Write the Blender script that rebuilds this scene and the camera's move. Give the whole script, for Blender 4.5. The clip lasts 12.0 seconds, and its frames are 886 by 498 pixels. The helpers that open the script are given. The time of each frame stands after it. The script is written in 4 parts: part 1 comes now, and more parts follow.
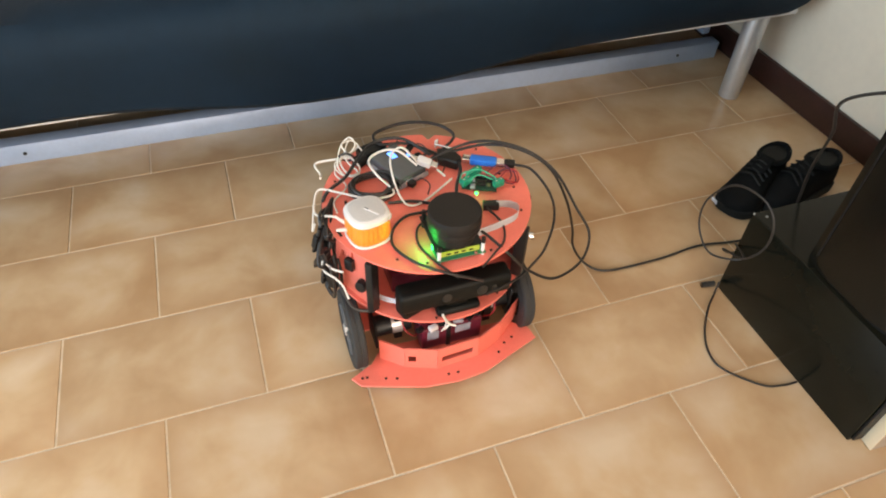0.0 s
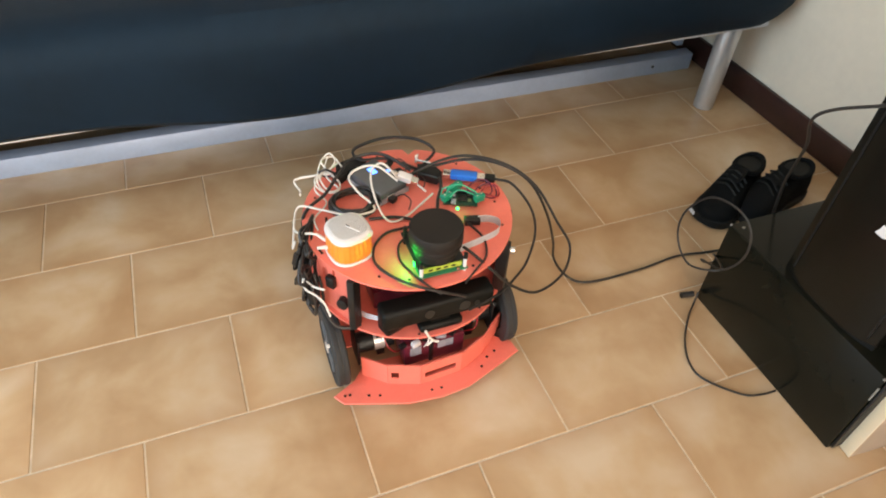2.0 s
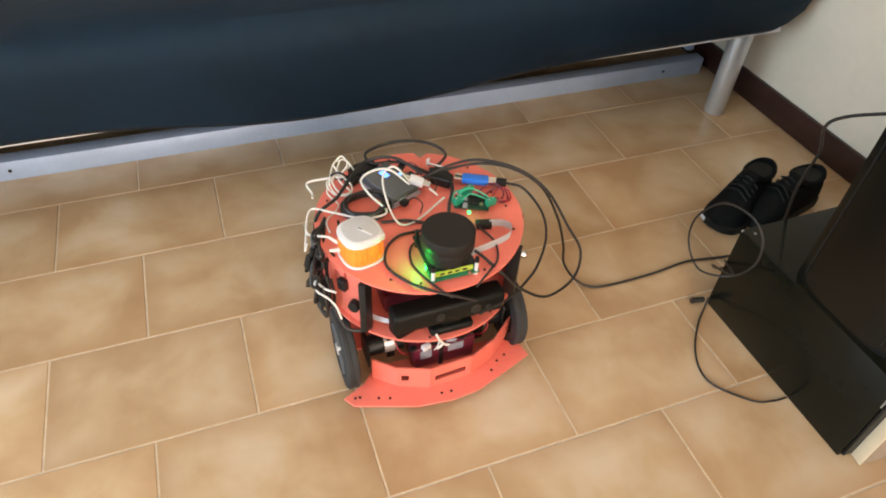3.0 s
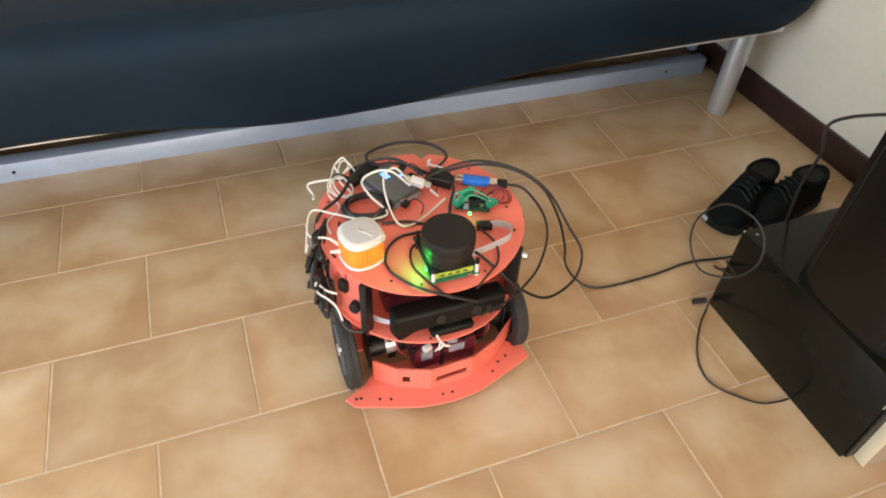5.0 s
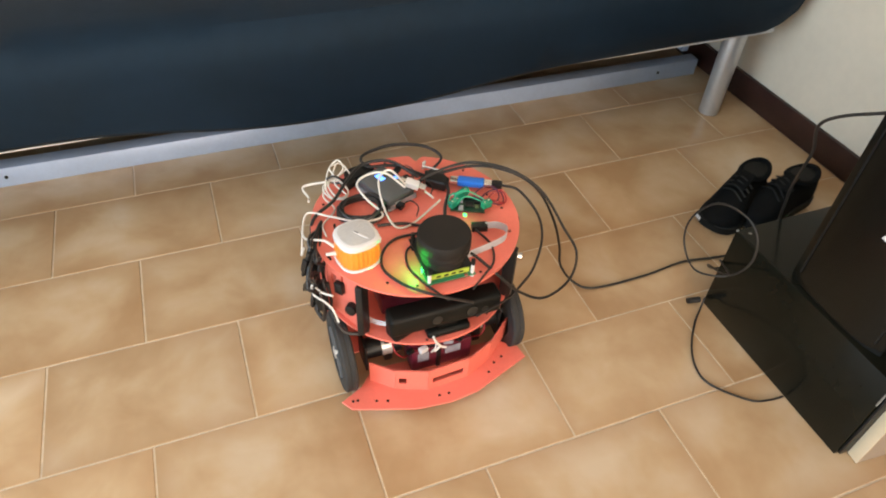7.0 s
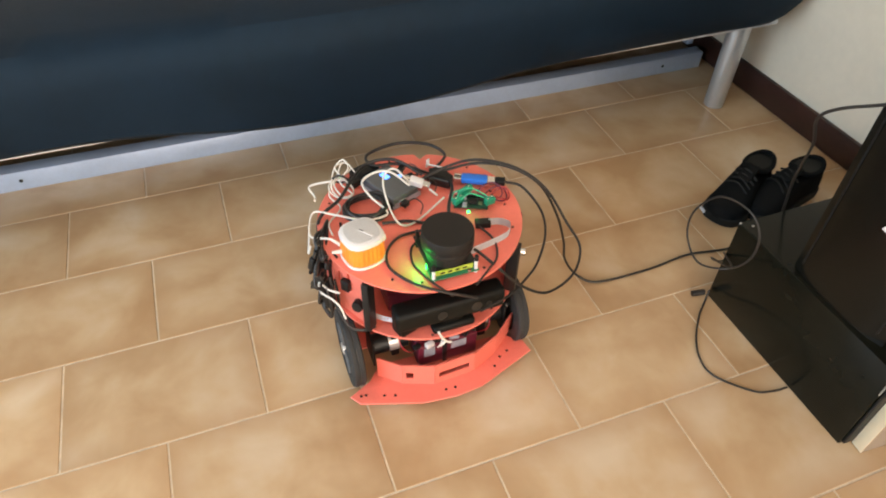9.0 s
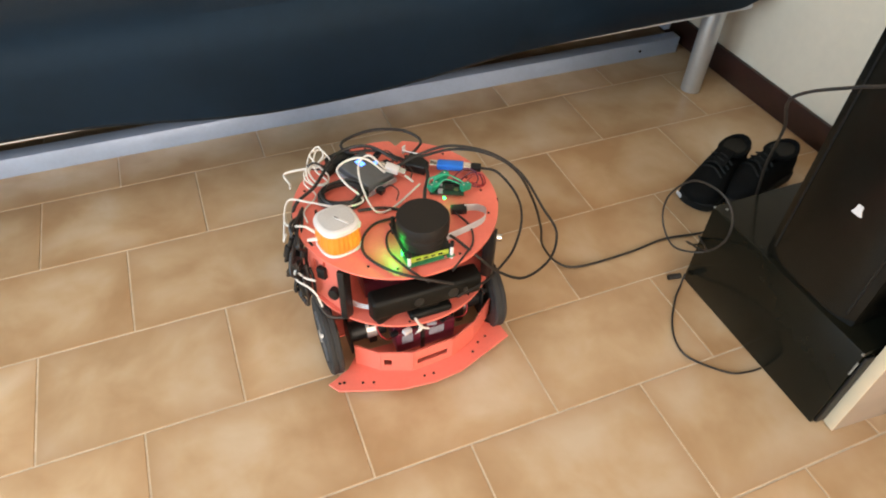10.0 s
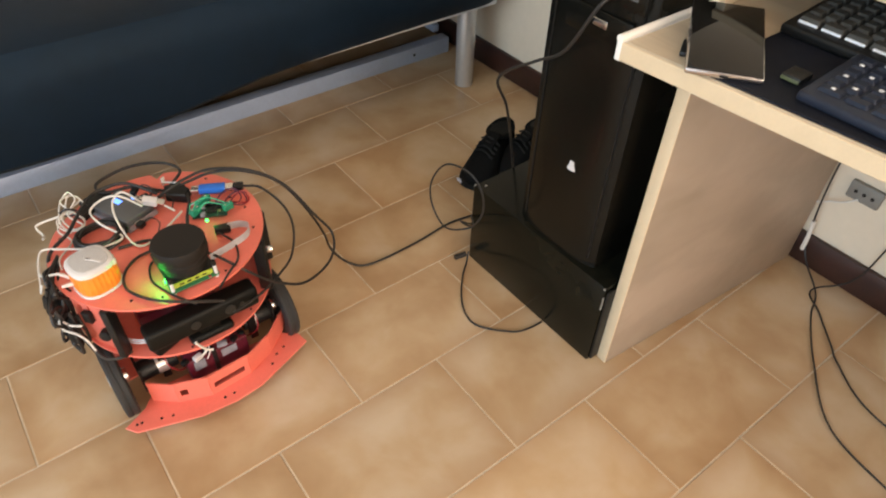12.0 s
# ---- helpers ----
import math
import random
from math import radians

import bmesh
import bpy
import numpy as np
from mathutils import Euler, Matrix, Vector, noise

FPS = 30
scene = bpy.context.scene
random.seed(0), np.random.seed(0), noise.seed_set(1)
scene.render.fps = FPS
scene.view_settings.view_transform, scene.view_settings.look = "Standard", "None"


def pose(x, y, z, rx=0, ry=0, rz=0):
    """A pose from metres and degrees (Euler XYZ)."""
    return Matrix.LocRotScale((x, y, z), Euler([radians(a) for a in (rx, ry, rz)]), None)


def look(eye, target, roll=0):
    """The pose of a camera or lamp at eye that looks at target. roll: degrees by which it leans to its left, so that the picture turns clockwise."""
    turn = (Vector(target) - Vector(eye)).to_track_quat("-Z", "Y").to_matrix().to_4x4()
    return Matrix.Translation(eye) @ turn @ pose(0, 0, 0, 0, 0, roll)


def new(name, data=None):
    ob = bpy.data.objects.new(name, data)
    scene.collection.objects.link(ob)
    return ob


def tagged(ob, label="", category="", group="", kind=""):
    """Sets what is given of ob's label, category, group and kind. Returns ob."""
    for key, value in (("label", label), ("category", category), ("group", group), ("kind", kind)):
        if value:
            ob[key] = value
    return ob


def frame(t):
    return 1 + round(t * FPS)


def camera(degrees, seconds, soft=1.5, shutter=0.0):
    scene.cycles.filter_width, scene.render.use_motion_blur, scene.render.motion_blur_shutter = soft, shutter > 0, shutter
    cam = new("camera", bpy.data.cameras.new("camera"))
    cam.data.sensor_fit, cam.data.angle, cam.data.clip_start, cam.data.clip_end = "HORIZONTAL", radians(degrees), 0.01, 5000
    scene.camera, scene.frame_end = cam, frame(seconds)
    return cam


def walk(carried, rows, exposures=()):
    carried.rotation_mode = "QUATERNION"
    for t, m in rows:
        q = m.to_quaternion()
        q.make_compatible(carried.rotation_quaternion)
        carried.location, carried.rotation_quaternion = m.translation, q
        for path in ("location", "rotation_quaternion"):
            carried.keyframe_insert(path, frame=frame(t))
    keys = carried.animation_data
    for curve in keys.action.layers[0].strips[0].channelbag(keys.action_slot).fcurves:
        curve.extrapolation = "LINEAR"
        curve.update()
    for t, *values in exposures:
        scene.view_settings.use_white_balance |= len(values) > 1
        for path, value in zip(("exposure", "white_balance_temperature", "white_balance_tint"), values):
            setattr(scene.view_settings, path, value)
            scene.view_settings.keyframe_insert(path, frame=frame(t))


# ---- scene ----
cam = camera(67.5, 12.0, soft=1.9, shutter=0.4)
PATH = [
    (0, (0.383, -0.467, 0.991), (0.786, 0.586, -0.144), 2.73),
    (0.5, (0.384, -0.461, 0.996), (0.775, 0.609, -0.128), 1.73),
    (1, (0.382, -0.465, 1.001), (0.821, 0.599, -0.111), 3.67),
    (1.5, (0.384, -0.459, 1.001), (0.809, 0.608, -0.113), 2.29),
    (2, (0.382, -0.455, 0.998), (0.837, 0.593, -0.122), 3.76),
    (2.5, (0.385, -0.456, 1.001), (0.827, 0.600, -0.117), 3.53),
    (3, (0.374, -0.453, 1.001), (0.816, 0.604, -0.115), 3.69),
    (5, (0.380, -0.454, 1.003), (0.812, 0.607, -0.114), 3.28),
    (5.5, (0.381, -0.457, 1.000), (0.817, 0.609, -0.111), 3.56),
    (6, (0.376, -0.454, 1.005), (0.812, 0.610, -0.108), 3.19),
    (6.5, (0.373, -0.453, 1.004), (0.818, 0.610, -0.106), 3.48),
    (8.5, (0.392, -0.470, 1.008), (0.843, 0.572, -0.119), 2.48),
    (9, (0.382, -0.470, 1.018), (0.802, 0.591, -0.103), 1.65),
    (9.5, (0.389, -0.474, 1.014), (0.808, 0.570, -0.124), 2.37),
    (10, (0.394, -0.477, 1.016), (0.842, 0.552, -0.124), 2.35),
    (10.5, (0.409, -0.496, 1.031), (0.875, 0.541, -0.096), -0.61),
    (11, (0.478, -0.541, 1.040), (1.101, 0.449, -0.051), 0.25),
    (11.5, (0.518, -0.607, 1.056), (1.282, 0.299, -0.019), 2.52),
    (12, (0.515, -0.616, 1.038), (1.240, 0.290, -0.063), 2.05),
]
walk(cam, [(t, look(eye, target, roll)) for t, eye, target, roll in PATH], exposures=[(0.0, -0.06, 6650, 13.5), (10.0, -0.06, 6650, 13.5), (11.2, -0.30, 6950, 16.5), (12.0, -0.30, 6950, 16.5)])
# ---- light: daylight through two openings of the room ----
world = bpy.data.worlds.new("world")
scene.world = world
world.use_nodes = True
wn = world.node_tree
sky = wn.nodes.new("ShaderNodeTexSky")
sky.sky_type, sky.sun_disc = "NISHITA", False
sky.sun_elevation, sky.sun_rotation = radians(38), radians(200)
wn.links.new(sky.outputs[0], wn.nodes["Background"].inputs[0])
wn.nodes["Background"].inputs[1].default_value = 0.1


def area_lamp(name, m, sx, sy, power, colour):
    data = bpy.data.lights.new(name, "AREA")
    data.shape, data.size, data.size_y, data.energy, data.color = "RECTANGLE", sx, sy, power, colour
    ob = new(name, data)
    ob.matrix_world = m
    return ob


area_lamp("window_light", look((-2.78, -0.95, 1.40), (0.9, -0.35, 0.60)), 2.9, 2.0, 168, (0.60, 0.83, 1.0))
area_lamp("balcony_light", look((0.62, -3.38, 1.35), (0.8, 0.5, 0.9)), 2.2, 2.0, 120, (1.0, 0.84, 0.66))

# ---- materials ----
MATS = {}


def material(name, colour, rough=0.5, metal=0.0, vary=0.12, scale=30.0, bump=0.0, bump_scale=200.0, spec=0.5, emit=None, power=0.0, coat=0.0, sheen=0.0, second=None):
    """A surface with colour that drifts at two scales, gloss that drifts with it, and a fine relief."""
    m = bpy.data.materials.new(name)
    m.use_nodes = True
    nt = m.node_tree
    b = nt.nodes["Principled BSDF"]
    b.inputs["Roughness"].default_value, b.inputs["Metallic"].default_value = rough, metal
    b.inputs["Specular IOR Level"].default_value = spec
    b.inputs["Coat Weight"].default_value = coat
    b.inputs["Sheen Weight"].default_value = sheen
    co = nt.nodes.new("ShaderNodeTexCoord")
    big, fine = nt.nodes.new("ShaderNodeTexNoise"), nt.nodes.new("ShaderNodeTexNoise")
    big.inputs["Scale"].default_value, fine.inputs["Scale"].default_value = scale, scale * 9
    for n in (big, fine):
        n.inputs["Detail"].default_value = 4
        nt.links.new(co.outputs["Object"], n.inputs["Vector"])
    mix = nt.nodes.new("ShaderNodeMix")
    mix.data_type, mix.blend_type = "FLOAT", "MIX"
    mix.inputs[0].default_value = 0.35
    nt.links.new(big.outputs[0], mix.inputs[2])
    nt.links.new(fine.outputs[0], mix.inputs[3])
    ramp = nt.nodes.new("ShaderNodeValToRGB")
    lo = tuple(c * (1 - vary) for c in (second or colour))
    hi = tuple(min(1, c * (1 + vary)) for c in colour)
    ramp.color_ramp.elements[0].position, ramp.color_ramp.elements[1].position = 0.32, 0.68
    ramp.color_ramp.elements[0].color, ramp.color_ramp.elements[1].color = (*lo, 1), (*hi, 1)
    nt.links.new(mix.outputs[0], ramp.inputs[0])
    nt.links.new(ramp.outputs[0], b.inputs["Base Color"])
    rr = nt.nodes.new("ShaderNodeMapRange")
    rr.inputs[3].default_value, rr.inputs[4].default_value = max(0.02, rough * 0.8), min(1, rough * 1.2)
    nt.links.new(big.outputs[0], rr.inputs[0])
    nt.links.new(rr.outputs[0], b.inputs["Roughness"])
    if bump:
        bn = nt.nodes.new("ShaderNodeTexNoise")
        bn.inputs["Scale"].default_value, bn.inputs["Detail"].default_value = bump_scale, 3
        nt.links.new(co.outputs["Object"], bn.inputs["Vector"])
        bp = nt.nodes.new("ShaderNodeBump")
        bp.inputs["Strength"].default_value, bp.inputs["Distance"].default_value = bump, 0.002
        nt.links.new(bn.outputs[0], bp.inputs["Height"])
        nt.links.new(bp.outputs[0], b.inputs["Normal"])
    if emit:
        b.inputs["Emission Color"].default_value, b.inputs["Emission Strength"].default_value = (*emit, 1), power
    MATS[name] = m
    return m


def tile_material():
    """Glazed ochre floor tile: drifting clouds, browner rims, each tile shifted by its own random."""
    m = bpy.data.materials.new("glazed_tile")
    m.use_nodes = True
    nt, L = m.node_tree, m.node_tree.links
    b = nt.nodes["Principled BSDF"]
    co, info = nt.nodes.new("ShaderNodeTexCoord"), nt.nodes.new("ShaderNodeObjectInfo")
    mul = nt.nodes.new("ShaderNodeMath")
    mul.operation = "MULTIPLY"
    mul.inputs[1].default_value = 37.0
    L.new(info.outputs["Random"], mul.inputs[0])
    add = nt.nodes.new("ShaderNodeVectorMath")
    L.new(co.outputs["Object"], add.inputs[0])
    L.new(mul.outputs[0], add.inputs[1])
    clouds, grain = nt.nodes.new("ShaderNodeTexNoise"), nt.nodes.new("ShaderNodeTexNoise")
    for n, s, d, w in ((clouds, 7.0, 4, 0.25), (grain, 90.0, 3, 0.0)):
        n.inputs["Scale"].default_value, n.inputs["Detail"].default_value, n.inputs["Distortion"].default_value = s, d, w
        L.new(add.outputs[0], n.inputs["Vector"])
    ramp = nt.nodes.new("ShaderNodeValToRGB")
    e = ramp.color_ramp.elements
    e[0].position, e[0].color = 0.32, (0.44, 0.276, 0.145, 1)
    e[1].position, e[1].color = 0.70, (0.61, 0.472, 0.328, 1)
    mid = e.new(0.5)
    mid.color = (0.535, 0.372, 0.218, 1)
    L.new(clouds.outputs[0], ramp.inputs[0])
    # browner printed rim, broken by noise
    sep, rim = nt.nodes.new("ShaderNodeSeparateXYZ"), []
    L.new(co.outputs["Object"], sep.inputs[0])
    for axis, half in ((0, 0.1645), (1, 0.1055)):
        ab = nt.nodes.new("ShaderNodeMath")
        ab.operation = "ABSOLUTE"
        L.new(sep.outputs[axis], ab.inputs[0])
        mr = nt.nodes.new("ShaderNodeMapRange")
        mr.inputs[1].default_value, mr.inputs[2].default_value = half - 0.045, half
        L.new(ab.outputs[0], mr.inputs[0])
        rim.append(mr)
    mx = nt.nodes.new("ShaderNodeMath")
    mx.operation = "MAXIMUM"
    L.new(rim[0].outputs[0], mx.inputs[0])
    L.new(rim[1].outputs[0], mx.inputs[1])
    cl = nt.nodes.new("ShaderNodeMath")
    cl.operation = "MULTIPLY"
    L.new(mx.outputs[0], cl.inputs[0])
    L.new(clouds.outputs[0], cl.inputs[1])
    mix = nt.nodes.new("ShaderNodeMix")
    mix.data_type, mix.blend_type = "RGBA", "MULTIPLY"
    mix.inputs[7].default_value = (0.74, 0.60, 0.47, 1)
    L.new(cl.outputs[0], mix.inputs[0])
    L.new(ramp.outputs[0], mix.inputs[6])
    tone = nt.nodes.new("ShaderNodeMix")
    tone.data_type, tone.blend_type = "RGBA", "MULTIPLY"
    tone.inputs[0].default_value = 1.0
    tr = nt.nodes.new("ShaderNodeMapRange")
    tr.inputs[3].default_value, tr.inputs[4].default_value = 0.91, 1.06
    L.new(info.outputs["Random"], tr.inputs[0])
    L.new(mix.outputs[2], tone.inputs[6])
    L.new(tr.outputs[0], tone.inputs[7])
    L.new(tone.outputs[2], b.inputs["Base Color"])
    rr = nt.nodes.new("ShaderNodeMapRange")
    rr.inputs[3].default_value, rr.inputs[4].default_value = 0.24, 0.40
    L.new(clouds.outputs[0], rr.inputs[0])
    L.new(rr.outputs[0], b.inputs["Roughness"])
    bp = nt.nodes.new("ShaderNodeBump")
    bp.inputs["Strength"].default_value, bp.inputs["Distance"].default_value = 0.25, 0.002
    L.new(clouds.outputs[0], bp.inputs["Height"])
    bp2 = nt.nodes.new("ShaderNodeBump")
    bp2.inputs["Strength"].default_value, bp2.inputs["Distance"].default_value = 0.08, 0.001
    L.new(grain.outputs[0], bp2.inputs["Height"])
    L.new(bp.outputs[0], bp2.inputs["Normal"])
    L.new(bp2.outputs[0], b.inputs["Normal"])
    return m


def wood_material(name, light, dark, rough=0.45, stretch=(3, 60, 60)):
    """Pale laminate with a long, faint grain."""
    m = material(name, light, rough)
    nt = m.node_tree
    b = nt.nodes["Principled BSDF"]
    co, mp = nt.nodes.new("ShaderNodeTexCoord"), nt.nodes.new("ShaderNodeMapping")
    mp.inputs["Scale"].default_value = stretch
    nt.links.new(co.outputs["Object"], mp.inputs[0])
    n = nt.nodes.new("ShaderNodeTexNoise")
    n.inputs["Scale"].default_value, n.inputs["Detail"].default_value, n.inputs["Distortion"].default_value = 1.0, 6, 0.6
    nt.links.new(mp.outputs[0], n.inputs["Vector"])
    r = nt.nodes.new("ShaderNodeValToRGB")
    r.color_ramp.elements[0].position, r.color_ramp.elements[1].position = 0.3, 0.65
    r.color_ramp.elements[0].color, r.color_ramp.elements[1].color = (*dark, 1), (*light, 1)
    nt.links.new(n.outputs[0], r.inputs[0])
    nt.links.new(r.outputs[0], b.inputs["Base Color"])
    return m


TILE = tile_material()
material("grout", (0.60, 0.49, 0.36), 0.9, vary=0.25, scale=25, bump=0.5, bump_scale=300)
material("wall_paint", (0.68, 0.58, 0.455), 0.85, vary=0.05, scale=5, bump=0.25, bump_scale=120)
material("ceiling_paint", (0.82, 0.80, 0.76), 0.9, vary=0.04, scale=4)
material("baseboard_wood", (0.034, 0.012, 0.0085), 0.4, vary=0.4, scale=14, bump=0.1)
material("black_fabric", (0.0036, 0.0098, 0.0190), 0.58, vary=0.30, scale=4, bump=0.3, bump_scale=700, spec=0.26)
MATS["black_fabric"].node_tree.nodes["Principled BSDF"].inputs["Specular Tint"].default_value = (0.55, 0.78, 1.0, 1)
material("cover_lining", (0.68, 0.68, 0.70), 0.8, vary=0.1)
material("grey_steel", (0.46, 0.56, 0.74), 0.38, metal=0.35, vary=0.08, scale=12)
material("leg_steel", (0.58, 0.57, 0.56), 0.32, metal=0.6, vary=0.06, scale=12)
material("coral_sheet", (0.80, 0.180, 0.130), 0.40, vary=0.07, scale=20, bump=0.08, bump_scale=400)
material("black_plastic", (0.008, 0.008, 0.008), 0.42, vary=0.2, scale=40, bump=0.15, bump_scale=900, spec=0.35)
material("matt_black", (0.016, 0.0135, 0.0115), 0.62, vary=0.2, scale=40, bump=0.2, bump_scale=900, spec=0.22)
material("gloss_black", (0.0075, 0.0075, 0.0050), 0.16, vary=0.3, scale=6, spec=0.16)
material("worn_grey", (0.20, 0.19, 0.17), 0.5, vary=0.3, scale=60)
material("sensor_black", (0.0045, 0.0045, 0.0035), 0.5, spec=0.2)
material("tower_black", (0.0068, 0.0062, 0.0045), 0.26, vary=0.3, scale=6, spec=0.22)
material("tyre_rubber", (0.024, 0.023, 0.022), 0.75, vary=0.25, scale=50, bump=0.4, bump_scale=500)
material("cable_black", (0.016, 0.014, 0.013), 0.45, vary=0.2, scale=50)
material("cable_white", (0.68, 0.63, 0.57), 0.4, vary=0.05, scale=50)
material("cable_red", (0.30, 0.015, 0.02), 0.4)
material("cable_plum", (0.10, 0.012, 0.035), 0.4)
material("cable_green", (0.03, 0.36, 0.20), 0.4)
material("white_plastic", (0.66, 0.63, 0.62), 0.35, vary=0.03)
material("speaker_grille", (0.52, 0.50, 0.49), 0.5, vary=0.06, scale=300, bump=0.5, bump_scale=1500)
material("orange_plastic", (0.93, 0.26, 0.030), 0.35, vary=0.05)
material("lens_glass", (0.014, 0.014, 0.014), 0.15, vary=0.1)
material("grey_plastic", (0.085, 0.088, 0.092), 0.4, vary=0.12, scale=50)
material("bright_metal", (0.72, 0.72, 0.72), 0.22, metal=1.0)
material("blue_plastic", (0.02, 0.16, 0.62), 0.35)
material("green_board", (0.018, 0.16, 0.075), 0.35, vary=0.3, scale=120)
material("dark_board", (0.012, 0.040, 0.026), 0.35, vary=0.4, scale=150)
material("dull_green", (0.10, 0.115, 0.05), 0.5)
# circuit board with the green lamp's light mixed into its colour
material("green_lit_board", (0.42, 0.50, 0.06), 0.4, vary=0.2, scale=120)
material("green_terminal", (0.008, 0.24, 0.14), 0.4)
material("ribbon_grey", (0.70, 0.70, 0.74), 0.45, vary=0.06, scale=200)
material("battery_wrap", (0.11, 0.012, 0.024), 0.3, vary=0.3, scale=30)
material("silver_label", (0.26, 0.26, 0.29), 0.3, vary=0.4, scale=60)
material("shoe_fabric", (0.005, 0.005, 0.005), 0.8, vary=0.4, scale=40, bump=0.5, bump_scale=500, spec=0.12)
material("shoe_sole", (0.010, 0.010, 0.009), 0.6, vary=0.3, scale=40, spec=0.2)
material("desk_edge", (0.66, 0.53, 0.36), 0.45, vary=0.05)
material("white_edge", (0.86, 0.83, 0.78), 0.4, vary=0.04)
material("mat_navy", (0.007, 0.009, 0.016), 0.7, vary=0.2, scale=30, bump=0.3, bump_scale=900, spec=0.2)
material("keyboard_blue", (0.018, 0.024, 0.040), 0.45, vary=0.15, spec=0.3)
material("key_blue", (0.012, 0.018, 0.034), 0.4, vary=0.15, spec=0.3)
material("key_grey", (0.040, 0.039, 0.034), 0.65, vary=0.15)
material("key_mark", (0.80, 0.84, 0.90), 0.5)
material("phone_glass", (0.006, 0.006, 0.006), 0.03, vary=0.0)
material("phone_metal", (0.55, 0.55, 0.58), 0.25, metal=1.0)
material("socket_grey", (0.20, 0.19, 0.17), 0.5)
material("blue_glow", (0.1, 0.3, 0.9), 0.4, emit=(0.10, 0.28, 1.0), power=3.0)
material("green_glow", (0.1, 0.9, 0.3), 0.4, emit=(0.03, 1.0, 0.20), power=2.6)
material("cyan_glow", (0.1, 0.5, 0.9), 0.4, emit=(0.08, 0.42, 1.0), power=2.0)
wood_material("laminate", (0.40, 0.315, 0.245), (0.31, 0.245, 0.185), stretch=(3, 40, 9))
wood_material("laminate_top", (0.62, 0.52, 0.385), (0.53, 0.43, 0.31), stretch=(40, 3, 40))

# ---- shapes ----
ORIGIN, ROOT = {}, {}
SHIFT = Matrix.Identity(4)


def thing(name, label, category, at=(0, 0, 0), group="", turn=None):
    ob = new(name)
    ob.empty_display_size = 0.05
    m = turn if turn else pose(*at)
    root = m.copy()
    root.translation = SHIFT @ m.translation
    ob.matrix_world = root
    ORIGIN[ob], ROOT[ob] = m, root
    return tagged(ob, label, category, group)


def part(name, bm, mat, parent=None, label="", smooth=True):
    """One mesh out of a bmesh in world places, under a thing or a part of it."""
    me = bpy.data.meshes.new(name)
    root = ROOT.get(parent, Matrix.Identity(4))
    bm.transform(root.inverted() @ SHIFT)
    bmesh.ops.recalc_face_normals(bm, faces=bm.faces)
    bm.to_mesh(me)
    bm.free()
    me.materials.append(mat if isinstance(mat, bpy.types.Material) else MATS[mat])
    if smooth:
        me.shade_smooth()
        me.set_sharp_from_angle(angle=radians(32))
    ob = new(name, me)
    if parent:
        ob.parent = parent
        ROOT[ob] = root
    if label:
        ob["label"] = label
    return ob


def merge(*bms):
    out = bms[0]
    for b in bms[1:]:
        me = bpy.data.meshes.new("tmp")
        b.to_mesh(me)
        b.free()
        out.from_mesh(me)
        bpy.data.meshes.remove(me)
    return out


def block(x0, x1, y0, y1, z0, z1, bevel=0.0, seg=2, m=None):
    bm = bmesh.new()
    bmesh.ops.create_cube(bm, size=1)
    for v in bm.verts:
        v.co = Vector(((x0 + x1) / 2 + v.co.x * (x1 - x0), (y0 + y1) / 2 + v.co.y * (y1 - y0), (z0 + z1) / 2 + v.co.z * (z1 - z0)))
    if bevel:
        bmesh.ops.bevel(bm, geom=bm.edges[:], offset=bevel, segments=seg, affect="EDGES", profile=0.5)
    if m:
        bm.transform(m)
    return bm


def centred(c, s, bevel=0.0, rz=0.0, seg=2, rx=0.0, ry=0.0):
    return block(-s[0] / 2, s[0] / 2, -s[1] / 2, s[1] / 2, -s[2] / 2, s[2] / 2, bevel, seg, pose(*c, rx, ry, rz))


def rod(a, b, r, r2=None, seg=20, bevel=0.0):
    a, b = Vector(a), Vector(b)
    bm = bmesh.new()
    bmesh.ops.create_cone(bm, cap_ends=True, segments=seg, radius1=r, radius2=r if r2 is None else r2, depth=(b - a).length)
    if bevel:
        rims = [e for e in bm.edges if any(len(f.verts) > 4 for f in e.link_faces)]
        bmesh.ops.bevel(bm, geom=rims, offset=bevel, segments=2, affect="EDGES", profile=0.5)
    q = (b - a).to_track_quat("Z", "Y").to_matrix().to_4x4()
    bm.transform(Matrix.Translation((a + b) / 2) @ q)
    return bm


def lathe(profile, centre, seg=40, axis=None):
    """Turn (radius, height) pairs round the upright through centre."""
    bm = bmesh.new()
    rings = []
    for r, z in profile:
        rings.append([bm.verts.new((r * math.cos(k * math.tau / seg), r * math.sin(k * math.tau / seg), z)) for k in range(seg)])
    for a, b in zip(rings, rings[1:]):
        for k in range(seg):
            bm.faces.new((a[k], a[(k + 1) % seg], b[(k + 1) % seg], b[k]))
    bm.faces.new(rings[0])
    bm.faces.new(rings[-1])
    if axis:
        bm.transform(axis)
    bm.transform(Matrix.Translation(centre))
    return bm


def prism(outline, z0, z1, bevel=0.0):
    bm = bmesh.new()
    lo = [bm.verts.new((x, y, z0)) for x, y in outline]
    hi = [bm.verts.new((x, y, z1)) for x, y in outline]
    bm.faces.new(lo)
    bm.faces.new(hi)
    n = len(lo)
    for k in range(n):
        bm.faces.new((lo[k], lo[(k + 1) % n], hi[(k + 1) % n], hi[k]))
    if bevel:
        bmesh.ops.bevel(bm, geom=[e for e in bm.edges if abs(e.verts[0].co.z - e.verts[1].co.z) < 1e-6], offset=bevel, segments=1, affect="EDGES")
    return bm


